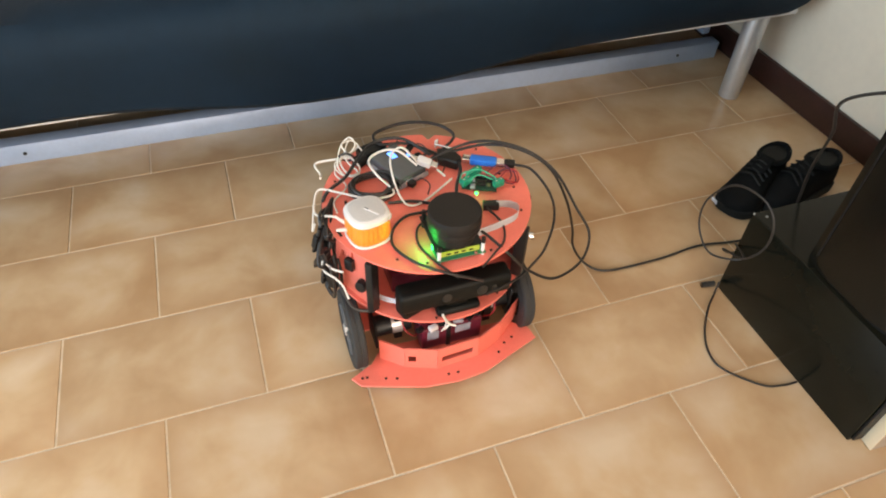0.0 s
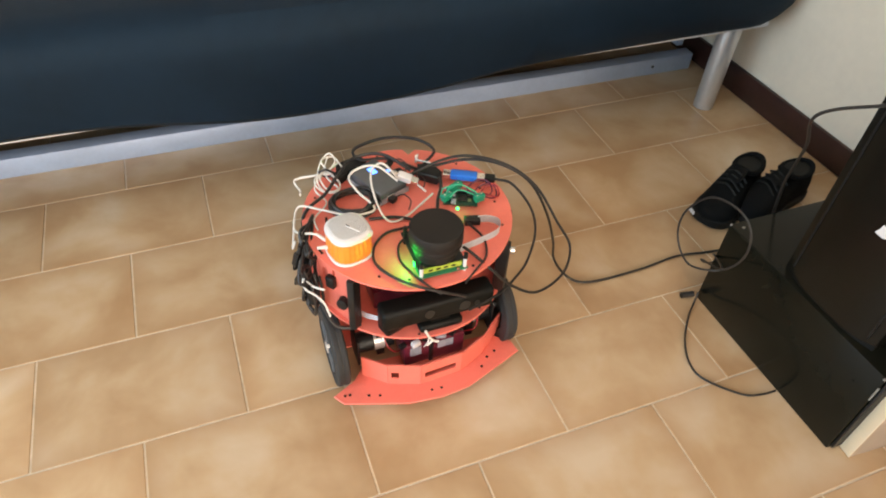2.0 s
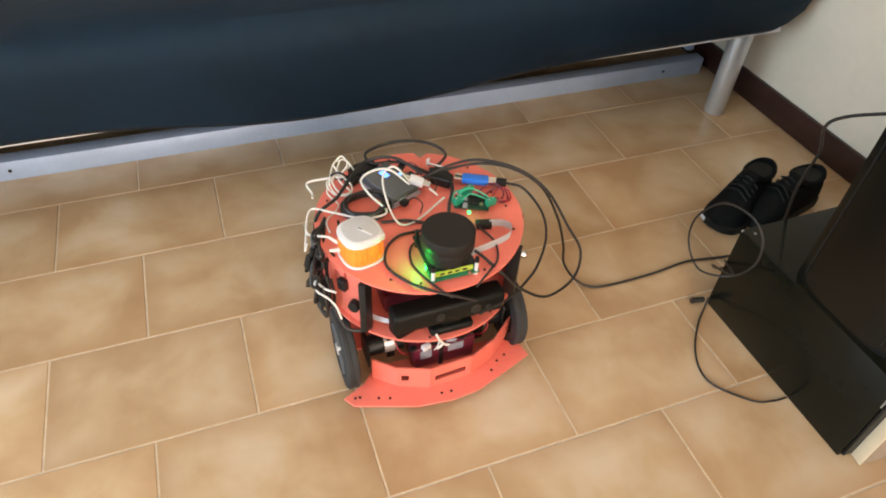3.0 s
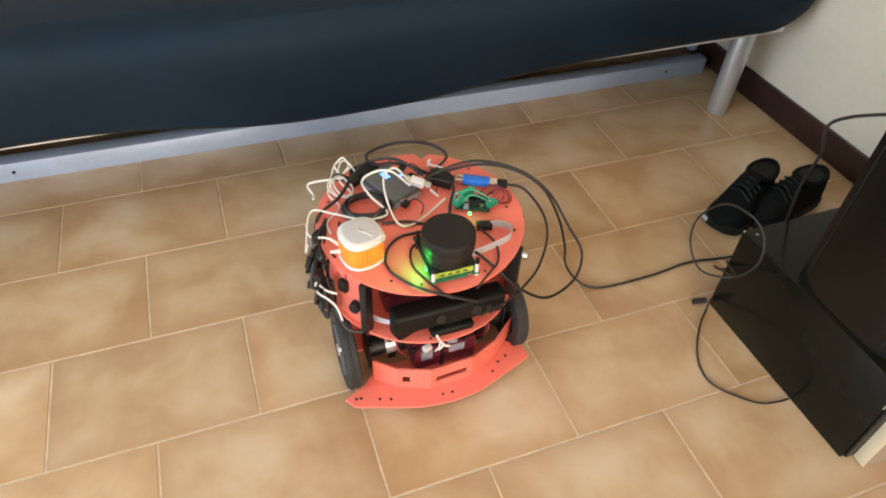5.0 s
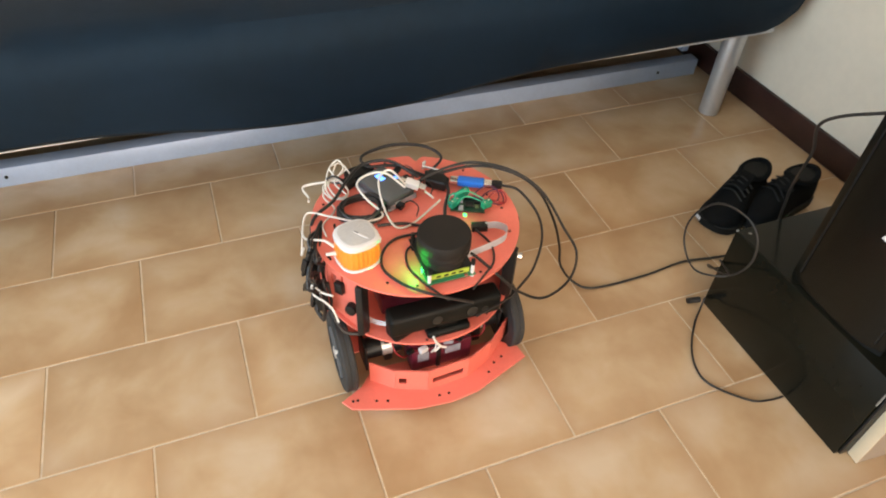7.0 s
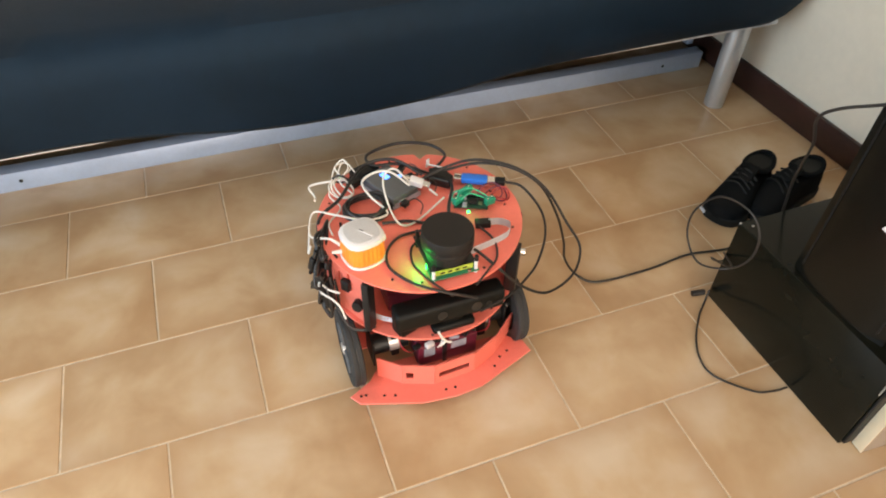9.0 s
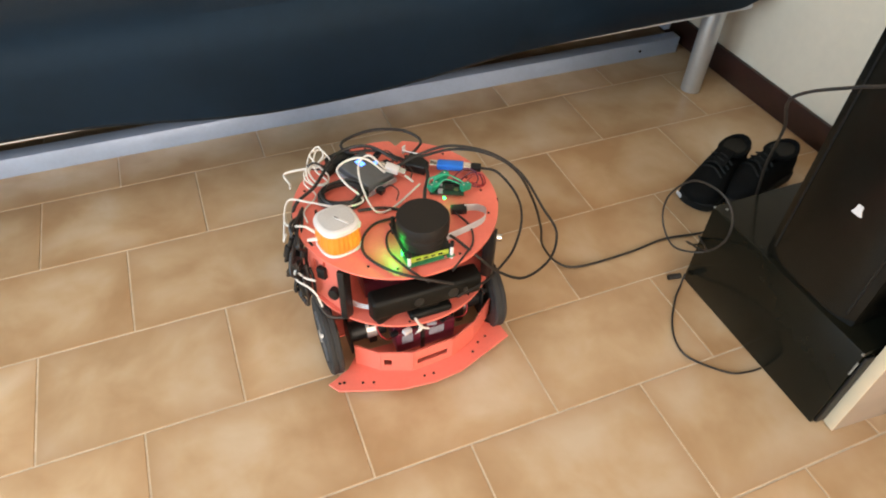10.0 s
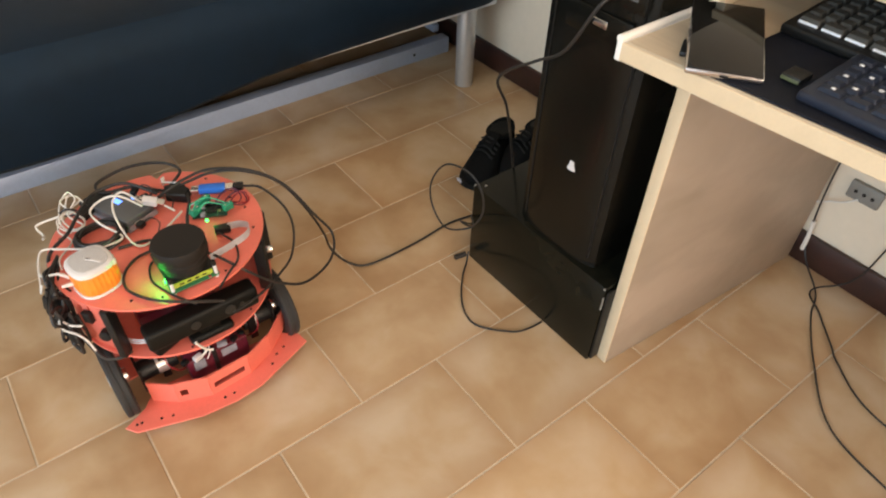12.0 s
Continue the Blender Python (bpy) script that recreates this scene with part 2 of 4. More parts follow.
def spline(pts, steps=8):
    p = [Vector(q) for q in pts]
    p = [p[0] * 2 - p[1]] + p + [p[-1] * 2 - p[-2]]
    out = []
    for i in range(1, len(p) - 2):
        a, b, c, d = p[i - 1:i + 3]
        for k in range(steps):
            t = k / steps
            out.append(0.5 * (2 * b + (c - a) * t + (2 * a - 5 * b + 4 * c - d) * t * t + (3 * b - a - 3 * c + d) * t ** 3))
    return out + [p[-2]]


def tube(pts, r, seg=8, steps=8, flat=1.0):
    line = spline(pts, steps)
    bm = bmesh.new()
    rings, up = [], Vector((0, 0, 1))
    for i, c in enumerate(line):
        d = (line[min(i + 1, len(line) - 1)] - line[max(i - 1, 0)]).normalized()
        side = d.cross(up)
        if side.length < 0.05:
            side = d.cross(Vector((1, 0, 0)))
        side.normalize()
        top = side.cross(d).normalized()
        rings.append([bm.verts.new(c + side * (r * math.cos(k * math.tau / seg)) + top * (r * flat * math.sin(k * math.tau / seg))) for k in range(seg)])
        up = top
    for a, b in zip(rings, rings[1:]):
        for k in range(seg):
            bm.faces.new((a[k], a[(k + 1) % seg], b[(k + 1) % seg], b[k]))
    bm.faces.new(rings[0])
    bm.faces.new(rings[-1])
    return bm


def arc(cx, cy, r, a0, a1, n):
    return [(cx + r * math.cos(radians(a0 + (a1 - a0) * k / n)), cy + r * math.sin(radians(a0 + (a1 - a0) * k / n))) for k in range(n + 1)]


def structure(name, bm, mat, label, smooth=False):
    ob = part(name, bm, mat, smooth=smooth)
    return tagged(ob, label, name.split("_")[0], kind="structure")


# ---- the room ----
XW, XE, YS, YN, TOP = -2.80, 1.841, -3.4, 1.98, 2.7
structure("wall_east", block(XE, XE + 0.36, YS - 0.36, YN + 0.36, -0.05, TOP), "wall_paint", "cream painted plaster wall above a dark baseboard")
structure("wall_north", block(XW - 0.36, XE, YN, YN + 0.36, -0.05, TOP), "wall_paint", "cream painted plaster wall behind the sofa bed")
wy0, wy1, wz0, wz1 = -2.45, 0.55, 0.25, 2.45
structure("wall_west", merge(block(XW - 0.36, XW, YS - 0.36, wy0, -0.05, TOP), block(XW - 0.36, XW, wy1, YN, -0.05, TOP),
          block(XW - 0.36, XW, wy0, wy1, -0.05, wz0), block(XW - 0.36, XW, wy0, wy1, wz1, TOP)), "wall_paint", "cream painted wall with a window opening")
dx0, dx1, dz1 = -0.52, 1.76, 2.45
structure("wall_south", merge(block(XW, dx0, YS - 0.36, YS, -0.05, TOP), block(dx1, XE, YS - 0.36, YS, -0.05, TOP),
          block(dx0, dx1, YS - 0.36, YS, dz1, TOP)), "wall_paint", "cream painted wall with a balcony opening")
structure("ceiling", block(XW - 0.36, XE + 0.36, YS - 0.36, YN + 0.36, TOP, TOP + 0.15), "ceiling_paint", "plain white painted ceiling")
structure("baseboard", block(XE - 0.013, XE - 0.0005, YS, YN, 0.0015, 0.077, 0.003), "baseboard_wood", "dark reddish brown baseboard along the cream wall", True)

# ---- sofa bed ----
bed = thing("sofa_bed", "black fabric sofa bed on a grey metal frame", "sofa bed", (0.2, 1.3, 0))


def bed_body():
    """The covered mattress: one cross section carried along the front, its hem sagging in the middle and its end rounded off."""
    bm = bmesh.new()
    x0, x1, n = -1.22, 1.818, 90
    rows = []
    for i in range(n + 1):
        x = x0 + (x1 - x0) * i / n
        sag = 0.042 * math.exp(-abs((x - 0.64) / 0.36) ** 3)
        hem = 0.270 - sag + 0.002 * math.sin(9 * x)
        rise = 0.0
        if x > 1.69:
            u = min(1.0, (x - 1.69) / 0.128)
            rise = 0.13 * (1 - math.sqrt(max(0.0, 1 - u * u)))
        w = 0.004 * math.sin(3.1 * x + 0.4) + 0.003 * math.sin(7.7 * x)
        drop = 0.12 * max(0.0, (x - 1.72) / 0.1) ** 2
        prof = [(1.95, 0.30), (0.78, 0.30), (0.735, hem + rise + 0.004), (0.722, hem + rise), (0.712, hem + rise + 0.012), (0.703 + w, 0.335 + rise * 0.8),
                (0.704 + w, 0.385 + rise * 0.5), (0.710 + w, 0.425 + rise * 0.2), (0.730 + w, 0.452 - drop * 0.3), (0.775, 0.468 - drop * 0.5), (0.97, 0.484 + w - drop * 0.5),
                (1.25, 0.49 - drop * 0.5), (1.6, 0.49 - drop * 0.5), (1.95, 0.485 - drop * 0.5)]
        rows.append([bm.verts.new((x, y, z)) for y, z in prof])
    for a, b in zip(rows, rows[1:]):
        for k in range(len(a)):
            bm.faces.new((a[k], a[(k + 1) % len(a)], b[(k + 1) % len(a)], b[k]))
    bm.faces.new(rows[0])
    bm.faces.new(rows[-1])
    return bm


part("mattress", bed_body(), "black_fabric", bed, "black fabric cover with a sagging hem")
part("front_rail", tube([(-1.22, 0.742, 0.266), (0.0, 0.742, 0.266), (1.6, 0.742, 0.266), (1.72, 0.745, 0.272), (1.795, 0.755, 0.32), (1.824, 0.765, 0.41)], 0.010, 10), "cover_lining", bed, "pale edging under the cover")
RAIL = Matrix.Translation((0, 1.0, 0)) @ Matrix.Rotation(radians(-0.65), 4, "Z") @ Matrix.Translation((0, -0.994, 0))
floor_rail = part("floor_rail", merge(block(-1.22, 1.79, 1.0000, 1.0040, 0.0, 0.050, 0.001, m=RAIL), block(-1.22, 1.79, 1.0040, 1.038, 0.046, 0.050, 0.001, m=RAIL)), "grey_steel", bed, "bluish grey steel angle rail lying on the floor")
for hx in (-0.098, 1.652):
    hole = rod((hx, 0.9985, 0.026), (hx, 1.0012, 0.026), 0.0042, seg=12)
    hole.transform(RAIL)
    part("rail_hole", hole, "matt_black", floor_rail)
part("side_rail", merge(block(1.766, 1.79, 1.04, 1.9, 0.05, 0.075, 0.003), block(1.60, 1.78, 1.12, 1.15, 0.10, 0.125, 0.003)), "grey_steel", bed)
part("leg", rod((1.700, 0.793, 0.0), (1.704, 0.797, 0.302), 0.027, 0.029, 28, 0.002), "leg_steel", bed, "brushed grey metal tube leg")
part("cross_tube", tube([(1.71, 0.797, 0.245), (1.76, 0.80, 0.25), (1.835, 0.81, 0.255)], 0.016, 12), "leg_steel", bed)

# ---- black box and computer tower ----
box = thing("speaker_box", "glossy black box standing on the floor under a computer tower", "box", (1.45, 0.0, 0))


def tapered_box():
    bm = bmesh.new()
    lo = [(1.234, -0.175), (1.232, 0.187), (1.65, 0.187), (1.65, -0.172)]
    hi = [(1.236, -0.173), (1.234, 0.189), (1.65, 0.189), (1.65, -0.168)]
    a = [bm.verts.new((x, y, 0.0)) for x, y in lo]
    b = [bm.verts.new((x, y, 0.200)) for x, y in hi]
    bm.faces.new(a)
    bm.faces.new(b)
    for k in range(4):
        bm.faces.new((a[k], a[(k + 1) % 4], b[(k + 1) % 4], b[k]))
    bmesh.ops.bevel(bm, geom=bm.edges[:], offset=0.003, segments=2, affect="EDGES", profile=0.5)
    return bm


part("body", tapered_box(), "gloss_black", box)
for c, size in (((1.2352, -0.1738, 0.166), (0.0030, 0.0030, 0.024)), ((1.2352, -0.1738, 0.150), (0.0026, 0.0026, 0.006)), ((1.2365, 0.1865, 0.1985), (0.005, 0.004, 0.0034)), ((1.252, 0.172, 0.2001), (0.006, 0.005, 0.0006)), ((1.2345, -0.172, 0.1985), (0.004, 0.004, 0.0034))):
    part("worn_chip", centred(c, size, 0.0006, 20), "worn_grey", box, "pale chipped edge")
part("side_trim", block(1.240, 1.262, -0.1795, -0.1745, 0.004, 0.19, 0.002), "black_plastic", box)

tower = thing("computer_tower", "glossy black computer tower standing on a black box", "computer", (1.45, -0.02, 0.20))
ty0, ty1, tz0, tz1 = -0.127, 0.066, 0.2005, 0.782
part("case", block(1.256, 1.70, ty0, ty1, tz0, tz1, 0.004), "tower_black", tower)


def tower_front():
    """A front plate that leans out a little and is rounded at its long edges."""
    bm = bmesh.new()
    rows = []
    for z in (tz0 + 0.002, tz0 + 0.03, 0.30, 0.45, 0.6, 0.72, tz1):
        ring = []
        for k in range(9):
            u = k / 8
            y = ty0 + 0.001 + (ty1 - ty0 - 0.002) * u
            bulge = 0.012 * (1 - (2 * u - 1) ** 4)
            ring.append(bm.verts.new((1.254 - bulge, y, z)))
        ring += [bm.verts.new((1.2565, ty1 - 0.001, z)), bm.verts.new((1.2565, ty0 + 0.001, z))]
        rows.append(ring)
    for a, b in zip(rows, rows[1:]):
        for k in range(len(a)):
            bm.faces.new((a[k], a[(k + 1) % len(a)], b[(k + 1) % len(a)], b[k]))
    bm.faces.new(rows[0])
    bm.faces.new(rows[-1])
    return bm


part("front_plate", tower_front(), "tower_black", tower)
SHIFT = Matrix.Translation((-0.022, -0.0165, 0.011))
part("side_groove", block(1.2685, 1.2745, 0.064, 0.0665, 0.21, 0.76), "black_plastic", tower)
part("side_groove", block(1.2685, 1.2745, -0.0965, -0.094, 0.21, 0.76), "black_plastic", tower)
emblem = prism([(-0.009, -0.008), (-0.003, -0.009), (0.004, -0.009), (0.010, -0.007), (0.006, 0.001), (0.005, 0.009), (-0.004, 0.009), (-0.005, 0.001)], 0, 0.0012)
emblem.transform(pose(1.2636, -0.026, 0.373, 90, 0, -90))
part("emblem", emblem, "white_plastic", tower, "small silver white emblem")
part("port_cover", block(1.2605, 1.2645, -0.085, 0.035, 0.598, 0.640, 0.002), "tower_black", tower)
part("front_socket", centred((1.2605, -0.030, 0.623), (0.003, 0.026, 0.011), 0.001), "bright_metal", tower, "bright metal socket")
for z in (0.674, 0.718):
    part("drive_bay", block(1.2600, 1.2645, -0.100, 0.055, z - 0.018, z + 0.018, 0.002), "tower_black", tower)
    part("bay_button", centred((1.2592, -0.078, z), (0.003, 0.014, 0.005), 0.001), "grey_plastic", tower)
part("power_light", centred((1.2590, -0.032, 0.700), (0.003, 0.020, 0.010), 0.001), "cyan_glow", tower, "lit blue power light")
part("activity_light", centred((1.2590, -0.006, 0.698), (0.003, 0.008, 0.004), 0.001), "green_glow", tower, "small lit green light")
for y, z in ((-0.056, 0.700), (-0.068, 0.698), (-0.012, 0.670)):
    part("front_socket", centred((1.2592, y, z), (0.003, 0.007, 0.005), 0.001), "bright_metal", tower)

SHIFT = Matrix.Identity(4)
# ---- desk ----
desk = thing("computer_desk", "pale wood laminate computer desk with a raised shelf", "desk", (1.45, -0.7, 0))
turned = pose(1.261, -0.181, 0, 0, 0, -4.2)
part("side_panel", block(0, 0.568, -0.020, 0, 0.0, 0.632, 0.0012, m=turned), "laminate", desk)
part("front_strip", block(-0.003, -0.0005, -0.021, 0.001, 0.002, 0.631, 0.0008, m=turned), "desk_edge", desk, "pale edge strip")
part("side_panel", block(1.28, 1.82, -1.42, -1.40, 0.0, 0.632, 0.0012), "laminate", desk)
def front_x(y):
    """The desk's front runs a little off the wall's line."""
    return 1.1745 + 0.085 * (-0.137 - y)


part("desktop", prism([(front_x(-0.138) + 0.0035, -0.138), (front_x(-1.46) + 0.0035, -1.46), (1.835, -1.46), (1.835, -0.138)], 0.634, 0.660, 0.002), "laminate_top", desk)
part("front_edge", prism([(front_x(-0.137), -0.137), (front_x(-1.46), -1.46), (front_x(-1.46) + 0.003, -1.46), (front_x(-0.137) + 0.003, -0.137)], 0.635, 0.6595, 0.001), "desk_edge", desk, "pale yellow edge strip")
part("side_edge", tube([(1.1735, -0.1330, 0.6635), (1.40, -0.1330, 0.6635), (1.62, -0.1330, 0.6635), (1.835, -0.1330, 0.6635)], 0.0055, 10), "white_edge", desk, "white rounded side edge")
part("side_face", block(1.1745, 1.835, -0.1375, -0.1285, 0.634, 0.6600, 0.001), "white_edge", desk)
part("riser_panel", block(1.370, 1.835, -0.146, -0.128, 0.6605, 0.736, 0.001), "laminate_top", desk)
part("raised_shelf", block(1.366, 1.835, -1.46, -0.126, 0.736, 0.758, 0.002), "laminate_top", desk)
part("shelf_edge", block(1.3625, 1.3655, -1.46, -0.126, 0.7365, 0.7575, 0.001), "desk_edge", desk)
desk_mat = tagged(part("desk_mat", prism([(front_x(-0.236) + 0.007, -0.236), (front_x(-0.99) + 0.007, -0.99), (1.53, -0.99), (1.53, -0.236)], 0.6603, 0.6630, 0.001), "mat_navy"), "dark navy desk mat under two keyboards", "desk mat")

phone = thing("smartphone", "black glass smartphone with a metal rim propped up on the desk", "phone", turn=pose(1.252, -0.228, 0.6790, 0, -9, 36))
PM = ORIGIN[phone]
part("phone_body", block(-0.074, 0.074, -0.044, 0.044, -0.0045, 0.0040, 0.003, m=PM), "phone_metal", phone, "silver metal rim")
part("screen", block(-0.072, 0.072, -0.042, 0.042, 0.0040, 0.0050, 0.0004, m=PM), "phone_glass", phone, "black glass screen")
part("socket", block(-0.0748, -0.0735, -0.005, 0.005, -0.0015, 0.0015, 0.0003, 1, PM), "black_plastic", phone)
part("side_key", block(-0.02, 0.01, 0.0440, 0.0450, -0.002, 0.002, 0.0004, m=PM), "phone_metal", phone)
rest = thing("phone_rest", "small black block propping the phone on the desk", "stand", (1.30, -0.206, 0.66))
part("block", centred((1.292, -0.203, 0.6675), (0.016, 0.062, 0.0145), 0.002, 36), "black_plastic", rest)
part("tab", centred((1.222, -0.196, 0.6635), (0.040, 0.010, 0.0066), 0.002, 30), "black_plastic", rest)
dongle = thing("usb_dongle", "small dark plug with a pale stripe on the desk mat", "usb plug", (1.268, -0.32, 0.663))
part("dongle_body", centred((1.266, -0.318, 0.6675), (0.030, 0.024, 0.008), 0.002, 2), "black_plastic", dongle)
part("stripe", centred((1.2502, -0.3185, 0.6675), (0.0015, 0.022, 0.004), 0.0004, 2), "dull_green", dongle, "pale green stripe")


def keyboard(name, label, corner, size, cols, rows, key, body, keymat, rz, tilt, lipped):
    kb = thing(name, label, "keyboard", turn=pose(*corner, 0, tilt, rz))
    m = ORIGIN[kb]
    w, d, h = size
    part("keyboard_body", block(0, d, -w, 0, 0, h, 0.004, 3, m), body, kb)
    pitch_y, pitch_x = (w - 0.02) / cols, (d - 0.026) / rows
    for r in range(rows):
        c = 0.0
        while c < cols - 0.01:
            span = 1.0 if r else (5.5 if abs(c - 4.5) < 0.1 else 1.5)
            span = min(span, cols - c)
            x, y = 0.016 + (r + 0.5) * pitch_x, -0.010 - (c + span / 2) * pitch_y
            hx, hy = pitch_x * 0.43, pitch_y * span / 2 - pitch_y * 0.07
            cap = block(x - hx, x + hx, y - hy, y + hy, h - 0.001, h + key, 0.0016, 1)
            for v in cap.verts:
                if v.co.z > h + key * 0.5:
                    v.co.x, v.co.y = x + (v.co.x - x) * 0.86, y + (v.co.y - y) * (1 - 0.14 / span)
            cap.transform(m)
            k = part("key", cap, keymat, kb)
            if lipped and r == 0:
                part("key_front", block(x - hx - 0.0012, x - hx + 0.0005, y - hy * 0.9, y + hy * 0.9, h + 0.0002, h + key * 0.42, 0.0004, 1, m), "key_mark", k, "pale key front")
            elif not lipped and (r + int(c)) % 2 == 0 and span < 2:
                part("key_mark", block(x - 0.001, x + 0.003, y - 0.003, y + 0.002, h + key - 0.0002, h + key + 0.0003, 0, 1, m), "key_mark", k)
            c += span
    return kb


keyboard("keyboard", "dark blue grey keyboard with pale key marks on the mat", (1.222, -0.343, 0.6632), (0.42, 0.130, 0.012), 20, 6, 0.004, "keyboard_blue", "key_blue", 1, -3, False)
keyboard("keyboard", "black keyboard with dark grey keys and pale key fronts", (1.358, -0.237, 0.6632), (0.45, 0.145, 0.014), 21, 6, 0.008, "black_plastic", "key_grey", 1, -4, True)

socket = thing("wall_socket", "grey wall socket plate under the desk", "socket", (1.84, -0.315, 0.225))
part("plate", block(1.829, 1.8405, -0.348, -0.282, 0.205, 0.245, 0.003), "socket_grey", socket)
for y in (-0.332, -0.315, -0.298):
    part("socket_hole", rod((1.8280, y, 0.225), (1.8295, y, 0.225), 0.004, seg=10), "matt_black", socket)


def cable(name, pts, r, mat, label, category="cable", group="", steps=8, seg=8):
    ob = part(name, tube(pts, r, seg, steps), mat)
    return tagged(ob, label, category, group)


cable("desk_cable", [(1.82, -0.25, 0.38), (1.82, -0.249, 0.237), (1.82, -0.257, 0.123), (1.815, -0.275, 0.04), (1.765, -0.345, 0.006), (1.696, -0.376, 0.004), (1.592, -0.443, 0.004), (1.477, -0.544, 0.004), (1.44, -0.69, 0.004)], 0.0019, "cable_black", "black power cable hanging behind the desk to the floor")
cable("desk_cable", [(1.82, -0.42, 0.38), (1.82, -0.405, 0.17), (1.81, -0.385, 0.05), (1.765, -0.335, 0.006), (1.72, -0.38, 0.004), (1.655, -0.445, 0.004), (1.629, -0.47, 0.004), (1.573, -0.557, 0.004), (1.555, -0.69, 0.004)], 0.0019, "cable_black", "black cable looping down from the wall under the desk")
cable("desk_cable", [(1.825, -0.225, 0.15), (1.822, -0.265, 0.18), (1.82, -0.29, 0.195), (1.826, -0.31, 0.212)], 0.0022, "cable_white", "thin pale cable running to the wall socket")
cable("desk_cable", [(1.822, -0.257, 0.12), (1.82, -0.262, 0.08), (1.818, -0.264, 0.045)], 0.005, "cable_white", "short pale plug lead hanging over the baseboard")

# ---- wheeled robot ----
UPPER = Matrix.Translation((0.650, 0.315, 0)) @ Matrix.Diagonal((0.98, 0.98, 1.125, 1)) @ Matrix.Translation((-0.658, -0.348, 0))
SHIFT = UPPER
CX, CY, R1, R2, ZT, ZM = 0.658, 0.348, 0.174, 0.170, 0.250, 0.145
robot = thing("wheeled_robot", "round coral red two-deck wheeled robot on the tiled floor", "robot", (CX, CY, 0))


def disc_outline(r, notch=True):
    pts = []
    for k in range(96):
        a = k * 360 / 96
        rr = r
        if notch and 68 < a < 73:
            rr = r - 0.018
        pts.append((CX + rr * math.cos(radians(a)), CY + rr * math.sin(radians(a))))
    return pts


top_plate = part("top_plate", prism(disc_outline(R1), ZT - 0.004, ZT, 0.0006), "coral_sheet", robot, "coral red round top deck")
middle_plate = part("middle_plate", prism(disc_outline(R2, False), ZM - 0.004, ZM, 0.0006), "coral_sheet", robot)
for a, r in ((15, 0.160), (38, 0.158), (8, 0.140), (352, 0.150), (330, 0.158), (92, 0.160), (118, 0.155), (150, 0.160), (172, 0.158), (196, 0.152), (214, 0.150), (235, 0.155), (252, 0.155), (262, 0.100), (290, 0.160), (125, 0.12), (50, 0.13)):
    x, y = CX + r * math.cos(radians(a)), CY + r * math.sin(radians(a))
    part("screw", rod((x, y, ZT - 0.006), (x, y, ZT + 0.0008), 0.0022, seg=10), "matt_black", top_plate)
for a, r in ((20, 0.150), (172, 0.135), (196, 0.166)):
    x, y = CX + r * math.cos(radians(a)), CY + r * math.sin(radians(a))
    part("slot", centred((x, y, ZT + 0.0001), (0.004, 0.016, 0.0008), 0, a), "matt_black", top_plate)
for a, r in ((222, 0.160), (240, 0.162), (258, 0.164), (300, 0.162)):
    x, y = CX + r * math.cos(radians(a)), CY + r * math.sin(radians(a))
    part("screw", rod((x, y, ZM - 0.006), (x, y, ZM + 0.0008), 0.002, seg=10), "matt_black", middle_plate)
for x, y, a in ((0.532, 0.236, 44), (0.786, 0.238, -44), (0.535, 0.462, -44), (0.782, 0.462, 44)):
    part("post", centred((x, y, (ZT + ZM) / 2 - 0.002), (0.020, 0.012, ZT - ZM - 0.0085), 0.001, a), "black_plastic", robot, "black upright post")
SHIFT = Matrix.Identity(4)
for x, y in ((0.572, 0.232), (0.735, 0.222), (0.59, 0.45), (0.73, 0.45)):
    part("post", centred((x, y, 0.101), (0.014, 0.012, 0.116), 0.001), "black_plastic", robot)


SHIFT = UPPER


def chord_panel(a0, a1, r, z0, z1, thick, name, holes=()):
    """An upright flat panel between two bearings on the rim, with openings cut as (along, along, z, z)."""
    p = Vector((CX + r * math.cos(radians(a0)), CY + r * math.sin(radians(a0)), 0))
    q = Vector((CX + r * math.cos(radians(a1)), CY + r * math.sin(radians(a1)), 0))
    return sheet(p, q, z0, z1, thick, holes)


def sheet(p, q, z0, z1, thick, holes=()):
    p, q = Vector((p[0], p[1], 0)), Vector((q[0], q[1], 0))
    d = q - p
    m = Matrix.Translation(p) @ Matrix.Rotation(math.atan2(d.y, d.x), 4, "Z")
    us = sorted({0.0, d.length, *[h[0] for h in holes], *[h[1] for h in holes]})
    zs = sorted({z0, z1, *[h[2] for h in holes], *[h[3] for h in holes]})
    bms = []
    for u0, u1 in zip(us, us[1:]):
        for w0, w1 in zip(zs, zs[1:]):
            if any(h[0] <= (u0 + u1) / 2 <= h[1] and h[2] <= (w0 + w1) / 2 <= h[3] for h in holes):
                continue
            bms.append(block(u0, u1, -thick / 2, thick / 2, w0, w1))
    bm = merge(*bms)
    bmesh.ops.remove_doubles(bm, verts=bm.verts, dist=1e-5)
    bm.transform(m)
    return bm


